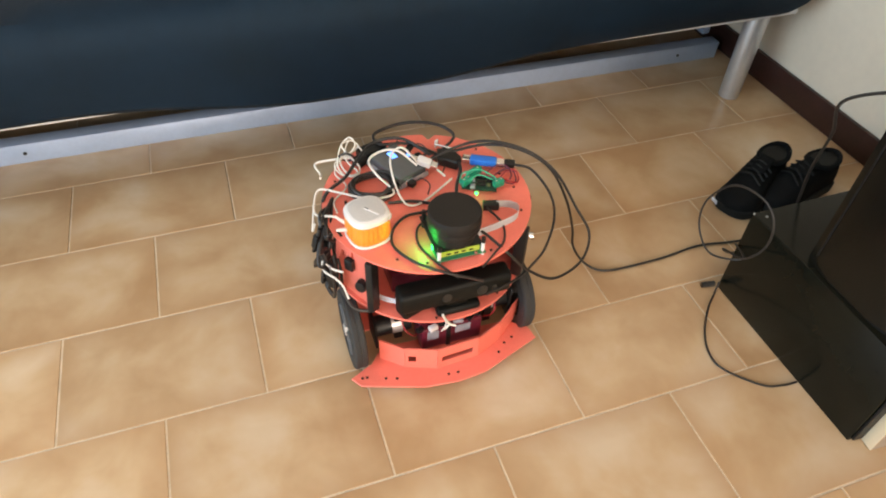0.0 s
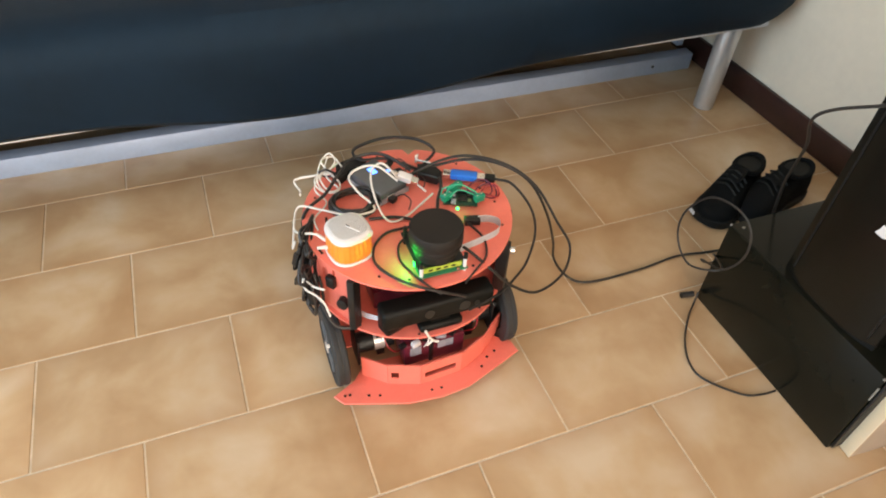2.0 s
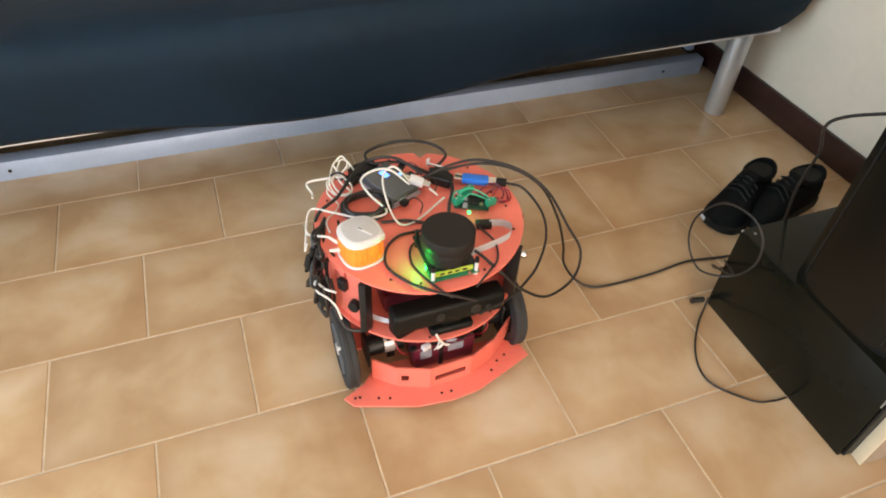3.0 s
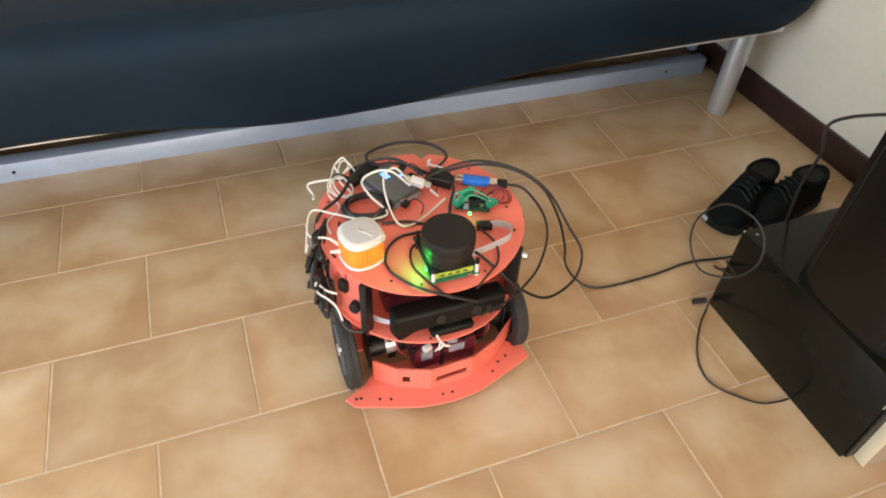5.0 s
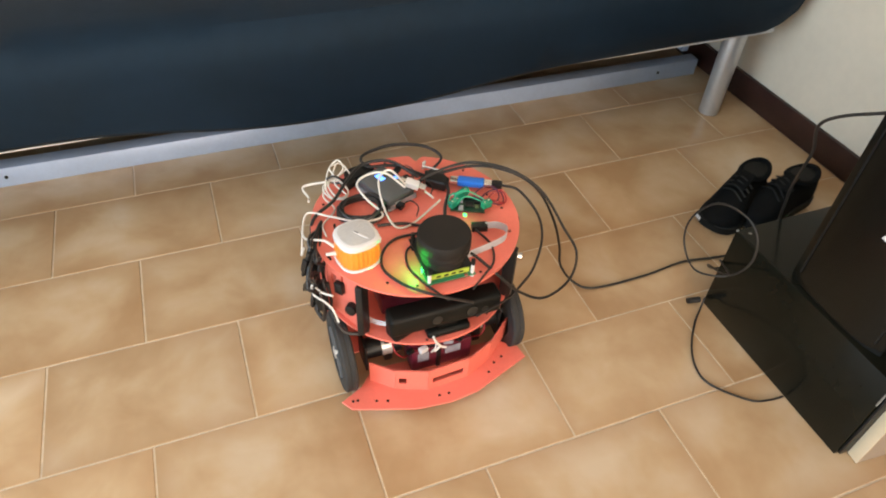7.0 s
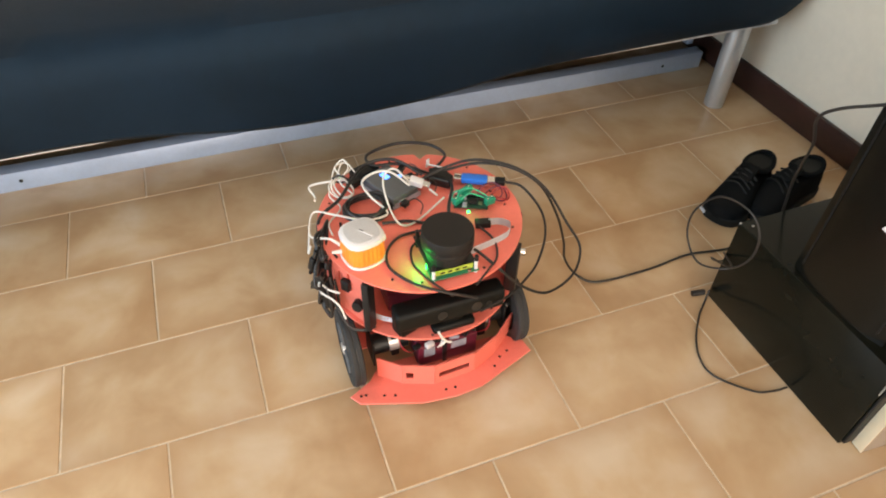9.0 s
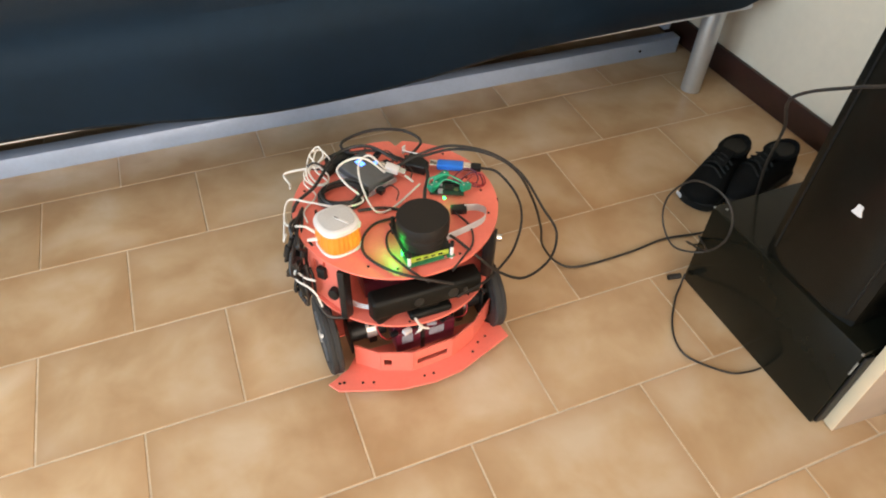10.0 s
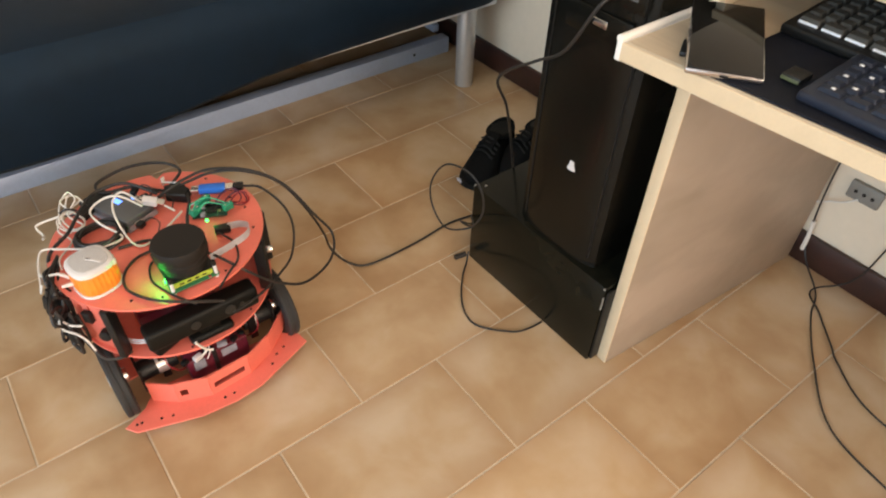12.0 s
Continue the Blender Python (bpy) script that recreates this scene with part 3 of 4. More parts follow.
side = part("side_panel", chord_panel(193, 221, 0.166, ZM + 0.0005, ZT - 0.0045, 0.004, "side", ((0.010, 0.022, 0.20, 0.222), (0.034, 0.040, 0.218, 0.236))), "coral_sheet", robot, "coral red side panel with cut-outs", smooth=False)
part("switch", rod((0.5215, 0.2560, 0.185), (0.5135, 0.2470, 0.185), 0.0095, seg=18, bevel=0.001), "black_plastic", side, "black round switch")
part("switch", centred((0.506, 0.276, 0.210), (0.016, 0.010, 0.020), 0.002, 128), "black_plastic", side)
part("side_panel", chord_panel(-41, -13, 0.166, ZM + 0.0005, ZT - 0.0045, 0.004, "side"), "black_plastic", robot)

# base deck, upright lip and flat bumper
SHIFT = Matrix.Identity(4)
deck = arc(0.650, 0.325, 0.160, -24, 204, 48)
part("base_deck", prism(deck, 0.040, 0.044), "coral_sheet", robot)
ZB = 0.030
plan = [(0.474, 0.176), (0.487, 0.157), (0.590, 0.123), (0.650, 0.117), (0.700, 0.122), (0.812, 0.163), (0.808, 0.188), (0.775, 0.215), (0.540, 0.225), (0.515, 0.195)]
bumper = part("bumper", prism(plan, ZB - 0.004, ZB, 0.0006), "coral_sheet", robot, "coral red flat front bumper sheet")
lip = [(0.532, 0.204), (0.568, 0.173), (0.620, 0.153), (0.695, 0.157), (0.745, 0.179), (0.797, 0.222)]
holes = {1: ((0.006, 0.019, 0.046, 0.062),), 2: ((0.008, 0.066, 0.046, 0.060),)}
for i, (p, q) in enumerate(zip(lip, lip[1:])):
    part("lip", sheet(p, q, ZB + 0.0003, (0.080, 0.082, 0.082, 0.079, 0.076)[i], 0.003, holes.get(i, ())), "coral_sheet", bumper, smooth=False)
for x, y in ((0.492, 0.171), (0.500, 0.170), (0.530, 0.159), (0.548, 0.153), (0.635, 0.135), (0.652, 0.134), (0.735, 0.152), (0.770, 0.176), (0.752, 0.168)):
    part("screw", rod((x, y, ZB - 0.005), (x, y, ZB + 0.0008), 0.0024, seg=10), "matt_black", bumper)


def wheel(x0, x1, y, z, r, hub_side):
    w = part("wheel", lathe([(r * 0.64, -0.15), (r * 0.68, -0.5), (r * 0.82, -0.5), (r * 0.96, -0.46), (r, -0.34), (r, -0.08), (r * 0.985, -0.06), (r * 0.985, 0.06), (r, 0.08), (r, 0.34), (r * 0.96, 0.46), (r * 0.82, 0.5), (r * 0.68, 0.5), (r * 0.64, 0.15)], (0, 0, 0), 48,
             Matrix.Translation(((x0 + x1) / 2, y, z)) @ Matrix.Rotation(radians(90), 4, "Y") @ Matrix.Diagonal((1, 1, x1 - x0, 1))), "tyre_rubber", robot, "black rubber tyred wheel")
    xm = (x0 + x1) / 2
    s = 1 if hub_side > 0 else -1
    part("rim", lathe([(r * 0.56, -0.002), (r * 0.66, -0.002), (r * 0.66, 0.002), (r * 0.56, 0.002)], (0, 0, 0), 40,
         Matrix.Translation((xm + s * (x1 - x0) * 0.20, y, z)) @ Matrix.Rotation(radians(90), 4, "Y")), "matt_black", w)
    for k in range(5):
        a = radians(72 * k + 20)
        part("spoke", rod((xm + s * (x1 - x0) * 0.34, y + r * 0.15 * math.cos(a), z + r * 0.15 * math.sin(a)), (xm + s * (x1 - x0) * 0.34, y + r * 0.66 * math.cos(a), z + r * 0.66 * math.sin(a)), 0.005, 0.004, 8), "grey_plastic", w)
    part("hub", rod((xm, y, z), (xm + s * (x1 - x0) * 0.6, y, z), 0.011, seg=16, bevel=0.001), "leg_steel", w, "metal wheel hub")
    part("hub", rod((xm, y, z), (xm - s * (x1 - x0) * 0.75, y, z), 0.013, seg=16, bevel=0.001), "bright_metal", w, "metal wheel hub")


wheel(0.484, 0.508, 0.250, 0.072, 0.072, -1)
wheel(0.790, 0.813, 0.249, 0.072, 0.072, 1)
for x0, x1, y in ((0.532, 0.595, 0.238), (0.776, 0.722, 0.240)):
    motor = part("motor", rod((x0, y, 0.075), (x1, y, 0.075), 0.0185, seg=24, bevel=0.001), "black_plastic", robot, "black geared motor")
    d = 1 if x1 > x0 else -1
    part("motor_band", rod((x0 + d * 0.028, y, 0.075), (x0 + d * 0.046, y, 0.075), 0.0190, seg=24), "leg_steel", motor, "bare metal band")
    part("bracket", block(min(x0 - d * 0.004, x0), max(x0 - d * 0.004, x0), y - 0.024, y + 0.024, 0.044, 0.105, 0.001), "black_plastic", motor)
battery = part("battery", block(0.602, 0.712, 0.186, 0.236, 0.0443, 0.098, 0.004), "battery_wrap", robot, "dark red battery pack")
part("label_patch", block(0.612, 0.632, 0.1845, 0.1858, 0.070, 0.092), "silver_label", battery)
part("label_patch", block(0.662, 0.690, 0.1845, 0.1858, 0.074, 0.092), "silver_label", battery)
part("connector", centred((0.622, 0.186, 0.101), (0.016, 0.010, 0.010), 0.002, 15), "white_plastic", battery)
part("connector", centred((0.668, 0.189, 0.102), (0.018, 0.010, 0.008), 0.002, -12), "silver_label", battery)
for x, y, z, a in ((0.600, 0.190, 0.099, 20), (0.640, 0.192, 0.101, -15), (0.690, 0.190, 0.100, 35), (0.705, 0.196, 0.097, -30)):
    part("lead_plug", centred((x, y, z), (0.013, 0.009, 0.008), 0.0015, a), "black_plastic", battery, "black battery plug")
part("strap", block(0.646, 0.654, 0.1835, 0.2375, 0.0445, 0.1000, 0.001), "black_plastic", battery, "black strap round the pack")
part("driver_board", block(0.60, 0.72, 0.25, 0.40, 0.060, 0.064), "green_board", robot)
part("caster", merge(rod((0.658, 0.49, 0.018), (0.658, 0.49, 0.040), 0.016, seg=16), lathe([(0.002, 0.0), (0.010, 0.003), (0.014, 0.012), (0.012, 0.022)], (0.658, 0.49, 0), 16)), "black_plastic", robot)
for k, pts in enumerate((((0.58, 0.24, 0.12), (0.575, 0.205, 0.10), (0.59, 0.20, 0.075), (0.61, 0.215, 0.06)), ((0.735, 0.23, 0.125), (0.742, 0.205, 0.10), (0.735, 0.20, 0.08), (0.72, 0.215, 0.06)),
                         ((0.64, 0.24, 0.12), (0.645, 0.188, 0.11), (0.637, 0.184, 0.09), (0.64, 0.20, 0.075)))):
    part("wire", tube(pts, 0.0013, 6), "cable_red" if k < 2 else "cable_white", robot)

# depth camera bar on the middle deck
SHIFT = UPPER
sensor = part("sensor_bar", block(0.563, 0.752, 0.186, 0.222, 0.167, 0.203, 0.007, 3), "sensor_black", robot, "black depth camera bar")
for x, r in ((0.640, 0.0085), (0.700, 0.0095), (0.721, 0.005)):
    part("lens", rod((x, 0.1872, 0.185), (x, 0.1850, 0.185), r, seg=20), "lens_glass", sensor)
part("sensor_foot", merge(block(0.625, 0.70, 0.184, 0.226, 0.1453, 0.159, 0.006, 3), block(0.645, 0.68, 0.192, 0.214, 0.155, 0.178, 0.004)), "sensor_black", sensor)
part("sensor_arm", centred((0.588, 0.212, 0.164), (0.045, 0.03, 0.03), 0.006, 20), "sensor_black", sensor)
for k in range(3):
    part("sensor_wire", tube([(0.535, 0.262, 0.150 + 0.005 * k), (0.552, 0.235, 0.158 + 0.004 * k), (0.572, 0.214, 0.166 + 0.003 * k)], 0.0010, 6), "ribbon_grey", sensor)
tie = part("cable_tie", tube([(0.628, 0.170, 0.168), (0.634, 0.171, 0.154), (0.641, 0.171, 0.143)], 0.0022, 8), "cable_white", robot, "white knotted cable tie")
part("tie_tail", tube([(0.641, 0.171, 0.143), (0.636, 0.170, 0.139), (0.630, 0.169, 0.137)], 0.0020, 8), "cable_white", tie)
part("tie_tail", tube([(0.641, 0.171, 0.143), (0.646, 0.170, 0.140), (0.651, 0.169, 0.139)], 0.0020, 8), "cable_white", tie)
part("inner_board", block(0.60, 0.74, 0.33, 0.43, ZM + 0.008, ZM + 0.012), "green_board", robot)
part("inner_box", block(0.57, 0.70, 0.26, 0.32, ZM + 0.0005, ZM + 0.035, 0.003), "battery_wrap", robot)

# laser scanner on the top deck
LX, LY = 0.663, 0.233
lidar = part("laser_scanner", lathe([(0.029, ZT + 0.012), (0.034, ZT + 0.014), (0.0355, ZT + 0.024), (0.034, ZT + 0.027), (0.034, ZT + 0.029)], (LX, LY, 0), 40), "matt_black", robot, "black spinning laser scanner head")
part("scanner_cap", lathe([(0.034, ZT + 0.029), (0.0395, ZT + 0.030), (0.0405, ZT + 0.032), (0.0412, ZT + 0.038), (0.0405, ZT + 0.0395), (0.0415, ZT + 0.041), (0.0412, ZT + 0.0565), (0.0395, ZT + 0.0588), (0.002, ZT + 0.0592)], (LX, LY, 0), 48), "matt_black", lidar)
part("scanner_base", block(LX - 0.038, LX + 0.037, LY - 0.030, LY + 0.055, ZT + 0.010, ZT + 0.0135, 0.001), "black_plastic", lidar)
part("scanner_board", block(LX - 0.039, LX + 0.038, LY - 0.042, LY - 0.004, ZT + 0.0045, ZT + 0.0065), "green_board", lidar, "green circuit board")
# front strip of the board, the lamp's green glow painted on
part("board_front", block(LX - 0.032, LX + 0.030, LY - 0.0350, LY - 0.0325, ZT + 0.0068, ZT + 0.0140), "green_lit_board", lidar, "board edge tinted yellow green as lit by the lamp")
for k in range(4):
    part("board_slot", centred((LX - 0.02 + 0.012 * k, LY - 0.0355, ZT + 0.0108), (0.007, 0.001, 0.0022)), "matt_black", lidar)
for x, y in ((LX - 0.036, LY - 0.038), (LX + 0.034, LY - 0.038), (LX - 0.034, LY + 0.045), (LX + 0.034, LY + 0.045)):
    part("standoff", rod((x, y, ZT), (x, y, ZT + 0.022), 0.0030, seg=10), "white_plastic" if y < LY else "black_plastic", lidar)
    part("standoff_screw", rod((x, y, ZT + 0.022), (x, y, ZT + 0.030), 0.0034, seg=10), "black_plastic", lidar)
part("solder_joint", rod((LX + 0.022, LY - 0.040, ZT + 0.0065), (LX + 0.022, LY - 0.040, ZT + 0.010), 0.003, seg=10), "bright_metal", lidar)
part("lamp", centred((LX - 0.0385, LY - 0.012, ZT + 0.0085), (0.003, 0.010, 0.004), 0.001, -20), "green_glow", lidar, "lit green lamp")
led = bpy.data.lights.new("green_lamp_light", "POINT")
led.energy, led.color, led.shadow_soft_size = 0.12, (0.0, 1.0, 0.10), 0.003
new("green_lamp_light", led).location = UPPER @ Vector((LX - 0.050, LY - 0.008, ZT + 0.020))
led = bpy.data.lights.new("board_lamp_light", "POINT")
led.energy, led.color, led.shadow_soft_size = 0.010, (0.0, 1.0, 0.15), 0.003
new("board_lamp_light", led).location = UPPER @ Vector((0.738, 0.311, ZT + 0.016))

# small green circuit board with screw terminals
board = part("circuit_board", centred((0.750, 0.344, ZT + 0.006), (0.058, 0.032, 0.002), 0, -24), "dark_board", robot, "small dark circuit board with green terminals")
for x, y, w, a in ((0.748, 0.368, 0.030, 24), (0.778, 0.330, 0.018, 10), (0.727, 0.349, 0.020, 24)):
    block_part = part("terminal", centred((x, y, ZT + 0.0125), (w, 0.010, 0.011), 0.001, a), "green_terminal", board, "green screw terminal")
    for k in (-1, 1):
        part("terminal_screw", rod((x + k * w * 0.24, y + k * w * 0.1, ZT + 0.0175), (x + k * w * 0.24, y + k * w * 0.1, ZT + 0.0184), 0.0018, seg=8), "bright_metal", block_part)
for x, y, sx, sy, mt in ((0.752, 0.342, 0.014, 0.011, "matt_black"), (0.768, 0.345, 0.010, 0.008, "matt_black"), (0.735, 0.338, 0.008, 0.010, "silver_label"), (0.742, 0.354, 0.006, 0.006, "silver_label"), (0.762, 0.333, 0.006, 0.005, "dull_green")):
    part("chip", centred((x, y, ZT + 0.009), (sx, sy, 0.004), 0.0005, -24), mt, board)
header = part("pin_strip", centred((0.760, 0.356, ZT + 0.0085), (0.022, 0.004, 0.004), 0.0004, -24), "black_plastic", board)
for k in range(6):
    part("pin", rod((0.7515 + 0.0035 * k, 0.3598 - 0.0016 * k, ZT + 0.0105), (0.7515 + 0.0035 * k, 0.3598 - 0.0016 * k, ZT + 0.016), 0.0005, seg=6), "bright_metal", header)
part("lamp", centred((0.734, 0.318, ZT + 0.010), (0.005, 0.005, 0.004), 0.001), "green_glow", board, "lit green lamp")
for pts, mt in ((((0.722, 0.345, ZT + 0.012), (0.734, 0.356, ZT + 0.024), (0.754, 0.354, ZT + 0.025), (0.772, 0.340, ZT + 0.019), (0.777, 0.331, ZT + 0.016)), "cable_green"),
                (((0.716, 0.352, ZT + 0.010), (0.726, 0.364, ZT + 0.018), (0.744, 0.366, ZT + 0.017)), "cable_green"),
                (((0.730, 0.344, ZT + 0.014), (0.748, 0.348, ZT + 0.021), (0.770, 0.336, ZT + 0.016)), "cable_green"),
                (((0.715, 0.360, ZT + 0.006), (0.722, 0.372, ZT + 0.010), (0.735, 0.368, ZT + 0.014)), "cable_white")):
    part("wire", tube(pts, 0.0011, 6), mt, board)
for k, (x, y, r) in enumerate(((0.800, 0.352, 0.020), (0.806, 0.346, 0.016), (0.790, 0.356, 0.022))):
    loop = [(x + r * math.cos(a), y + r * 0.9 * math.sin(a), ZT + 0.004 + 0.003 * k + 0.004 * math.sin(2 * a)) for a in [0.3 + j * 0.7 for j in range(10)]]
    part("wire", tube(loop, 0.0012, 6), "cable_plum" if k % 2 == 0 else "cable_red", robot)
part("plug", centred((0.748, 0.288, ZT + 0.006), (0.026, 0.014, 0.010), 0.001, -14), "black_plastic", robot)
rib = [(0.757, 0.286, ZT + 0.008), (0.777, 0.280, ZT + 0.008), (0.786, 0.264, ZT + 0.010), (0.775, 0.246, ZT + 0.011), (0.750, 0.238, ZT + 0.010), (0.702, 0.228, ZT + 0.010)]


def band(pts, width):
    line = spline(pts, 8)
    bm = bmesh.new()
    rows = [[bm.verts.new(c + Vector((0, 0, dz)) + Vector((0, 0, 0))) for dz in (-width / 2, width / 2)] for c in line]
    for a, b in zip(rows, rows[1:]):
        bm.faces.new((a[0], a[1], b[1], b[0]))
    bmesh.ops.solidify(bm, geom=bm.faces[:], thickness=0.0012)
    return bm


part("ribbon_cable", band(rib, 0.013), "ribbon_grey", robot, "pale grey flat ribbon cable")
jack = part("jack", rod((0.796, 0.256, 0.212), (0.813, 0.246, 0.212), 0.006, seg=16, bevel=0.001), "bright_metal", robot, "bright metal jack")
part("jack_ring", rod((0.799, 0.2545, 0.212), (0.803, 0.252, 0.212), 0.0085, seg=16), "black_plastic", jack)
part("rear_post", block(0.800, 0.830, 0.30, 0.345, ZM + 0.0005, ZT - 0.0045, 0.003), "black_plastic", robot)

# things lying on the top deck
speaker = thing("portable_speaker", "orange ribbed mini speaker with a white top on the robot deck", "speaker", turn=pose(0.541, 0.287, ZT, 0, 0, 12))


def rounded_square(half, power, n=56):
    pts = []
    for k in range(n):
        a = math.tau * k / n
        c, s = math.cos(a), math.sin(a)
        rr = half / (abs(c) ** power + abs(s) ** power) ** (1 / power)
        pts.append((rr * c, rr * s))
    return pts


def stack(levels, power=4.0, ribs=0.0):
    bm = bmesh.new()
    rings = []
    for half, z in levels:
        ring = []
        for k, (x, y) in enumerate(rounded_square(half, power)):
            f = 1 - ribs * (k % 2)
            ring.append(bm.verts.new((x * f, y * f, z)))
        rings.append(ring)
    for a, b in zip(rings, rings[1:]):
        for k in range(len(a)):
            bm.faces.new((a[k], a[(k + 1) % len(a)], b[(k + 1) % len(a)], b[k]))
    bm.faces.new(rings[0])
    bm.faces.new(rings[-1])
    return bm


def posed(bm, m):
    bm.transform(m)
    return bm


SM = ORIGIN[speaker] @ Matrix.Diagonal((1.02, 1.02, 0.97, 1))
part("shell", posed(stack([(0.0300, 0.004), (0.0318, 0.007), (0.0324, 0.016), (0.0318, 0.028), (0.0306, 0.0385)], 2.8, 0.022), SM), "orange_plastic", speaker, "orange ribbed shell", smooth=False)
part("foot_ring", posed(stack([(0.0305, 0.0), (0.0328, 0.0015), (0.0332, 0.0034), (0.0318, 0.0050)], 2.8), SM), "white_plastic", speaker)
lid = part("lid", posed(stack([(0.0304, 0.0380), (0.0322, 0.0392), (0.0324, 0.0420), (0.0312, 0.0452), (0.0286, 0.0470), (0.0262, 0.0472)], 2.8), SM), "white_plastic", speaker, "white plastic lid")
part("grille", posed(stack([(0.0262, 0.0470), (0.0256, 0.0480), (0.0200, 0.0486)], 2.8), SM), "speaker_grille", lid)
part("badge", posed(block(-0.003, 0.022, -0.0022, 0.0014, 0.0482, 0.0494, 0.0004), SM @ pose(0, 0, 0, 0, 0, -62)), "white_plastic", lid)
part("badge_mark", posed(block(-0.003, 0.004, -0.0012, 0.0006, 0.0494, 0.0497), SM @ pose(0, 0, 0, 0, 0, -62)), "grey_plastic", lid)
part("strap_lug", posed(centred((0.026, -0.0215, 0.040), (0.007, 0.007, 0.010), 0.002, 45), SM), "white_plastic", lid)
part("plug_stub", posed(merge(rod((-0.030, 0.008, 0.016), (-0.046, 0.012, 0.018), 0.0035, 0.0022, 10), rod((-0.028, 0.018, 0.020), (-0.040, 0.028, 0.030), 0.003, 0.002, 10)), SM), "white_plastic", speaker)

computer = thing("mini_computer", "dark grey boxed mini computer with blue lamps on the robot deck", "computer", turn=pose(0.630, 0.428, ZT, 0, 0, 23))
CM = ORIGIN[computer]
shell = part("case", block(-0.029, 0.029, -0.043, 0.043, 0.004, 0.0185, 0.003, 3, CM), "grey_plastic", computer)
part("case_base", block(-0.032, 0.032, -0.046, 0.046, 0.0003, 0.0055, 0.001, 1, CM), "silver_label", computer, "pale board edge")
part("lamp", block(-0.003, 0.007, 0.008, 0.026, 0.0183, 0.0193, 0.0002, 1, CM), "blue_glow", computer, "lit blue lamp")
part("lamp", block(0.020, 0.026, -0.004, 0.003, 0.0183, 0.0193, 0.0002, 1, CM), "blue_glow", computer, "lit blue lamp")
part("port", block(0.029, 0.037, -0.036, -0.020, 0.005, 0.016, 0.001, 1, CM), "bright_metal", computer, "metal port")
part("port", block(0.029, 0.037, -0.016, 0.000, 0.005, 0.016, 0.001, 1, CM), "bright_metal", computer, "metal port")
part("port", block(-0.02, -0.004, -0.049, -0.042, 0.006, 0.013, 0.001, 1, CM), "bright_metal", computer, "metal port")
for c, size, a in (((0.042, -0.029, 0.010), (0.014, 0.013, 0.009), 4), ((0.041, -0.008, 0.011), (0.012, 0.014, 0.010), -8), ((-0.012, -0.053, 0.009), (0.013, 0.012, 0.008), 12), ((0.036, 0.012, 0.020), (0.016, 0.010, 0.007), 24)):
    lead_plug = part("lead_plug", posed(centred(c, size, 0.0015, a), CM), "black_plastic", computer, "small black plug")
    x, y, z = c
    part("lead", posed(tube([(x + 0.005, y, z), (x + 0.016, y - 0.008, z + 0.006), (x + 0.019, y - 0.024, z + 0.002), (x + 0.006, y - 0.034, z - 0.004)], 0.0011, 6), CM), "cable_black", lead_plug)
part("port_shield", block(0.030, 0.036, 0.004, 0.018, 0.006, 0.015, 0.001, 1, CM), "bright_metal", computer, "metal port")
part("board_edge", block(-0.029, 0.029, -0.0475, -0.0465, 0.002, 0.012, 0.0003, 1, CM), "silver_label", computer)
plug = thing("usb_plug", "white usb plug with a metal end pushed into the mini computer", "plug", turn=pose(0.672, 0.402, ZT + 0.024, 8, 12, -32))
UM = ORIGIN[plug]
part("plug_body", block(-0.014, 0.010, -0.007, 0.007, -0.005, 0.005, 0.0015, 2, UM), "white_plastic", plug)
part("plug_end", block(0.010, 0.022, -0.006, 0.006, -0.003, 0.003, 0.0005, 1, UM), "bright_metal", plug)
adapter = thing("usb_adapter", "black usb adapter with a white tag on the robot deck", "adapter", (0.72, 0.42, ZT))
part("adapter_body", prism([(0.700, 0.420), (0.728, 0.396), (0.742, 0.412), (0.734, 0.440), (0.708, 0.446)], ZT + 0.0005, ZT + 0.016, 0.002), "black_plastic", adapter)
part("tag", centred((0.722, 0.452, ZT + 0.012), (0.030, 0.002, 0.015), 0.0004, -38, rx=48), "white_plastic", adapter, "white paper tag")
part("tag", centred((0.712, 0.462, ZT + 0.014), (0.008, 0.002, 0.014), 0.0004, 30), "white_plastic", adapter, "white paper tag")
stick = thing("usb_stick", "blue usb stick with metal ends on the robot deck", "usb stick", turn=pose(0.778, 0.396, ZT + 0.010, 0, 0, -27))
KM = ORIGIN[stick]
part("stick_body", block(-0.024, 0.022, -0.009, 0.009, -0.005, 0.005, 0.0015, 2, KM), "blue_plastic", stick)
part("metal_end", block(-0.038, -0.024, -0.0075, 0.0075, -0.0035, 0.0035, 0.0006, 1, KM), "bright_metal", stick)
part("metal_end", block(0.022, 0.036, -0.0075, 0.0075, -0.0035, 0.0035, 0.0006, 1, KM), "bright_metal", stick)
part("cable_plug", block(0.036, 0.054, -0.007, 0.007, -0.0045, 0.0045, 0.0015, 2, KM), "black_plastic", stick)
gland = thing("cable_hub", "black cable hub behind the mini computer", "hub", (0.60, 0.475, ZT))
part("hub_body", centred((0.598, 0.482, ZT + 0.008), (0.05, 0.028, 0.015), 0.003, 18), "black_plastic", gland)
part("hub_body", centred((0.572, 0.462, ZT + 0.007), (0.022, 0.020, 0.013), 0.003, 35), "matt_black", gland)

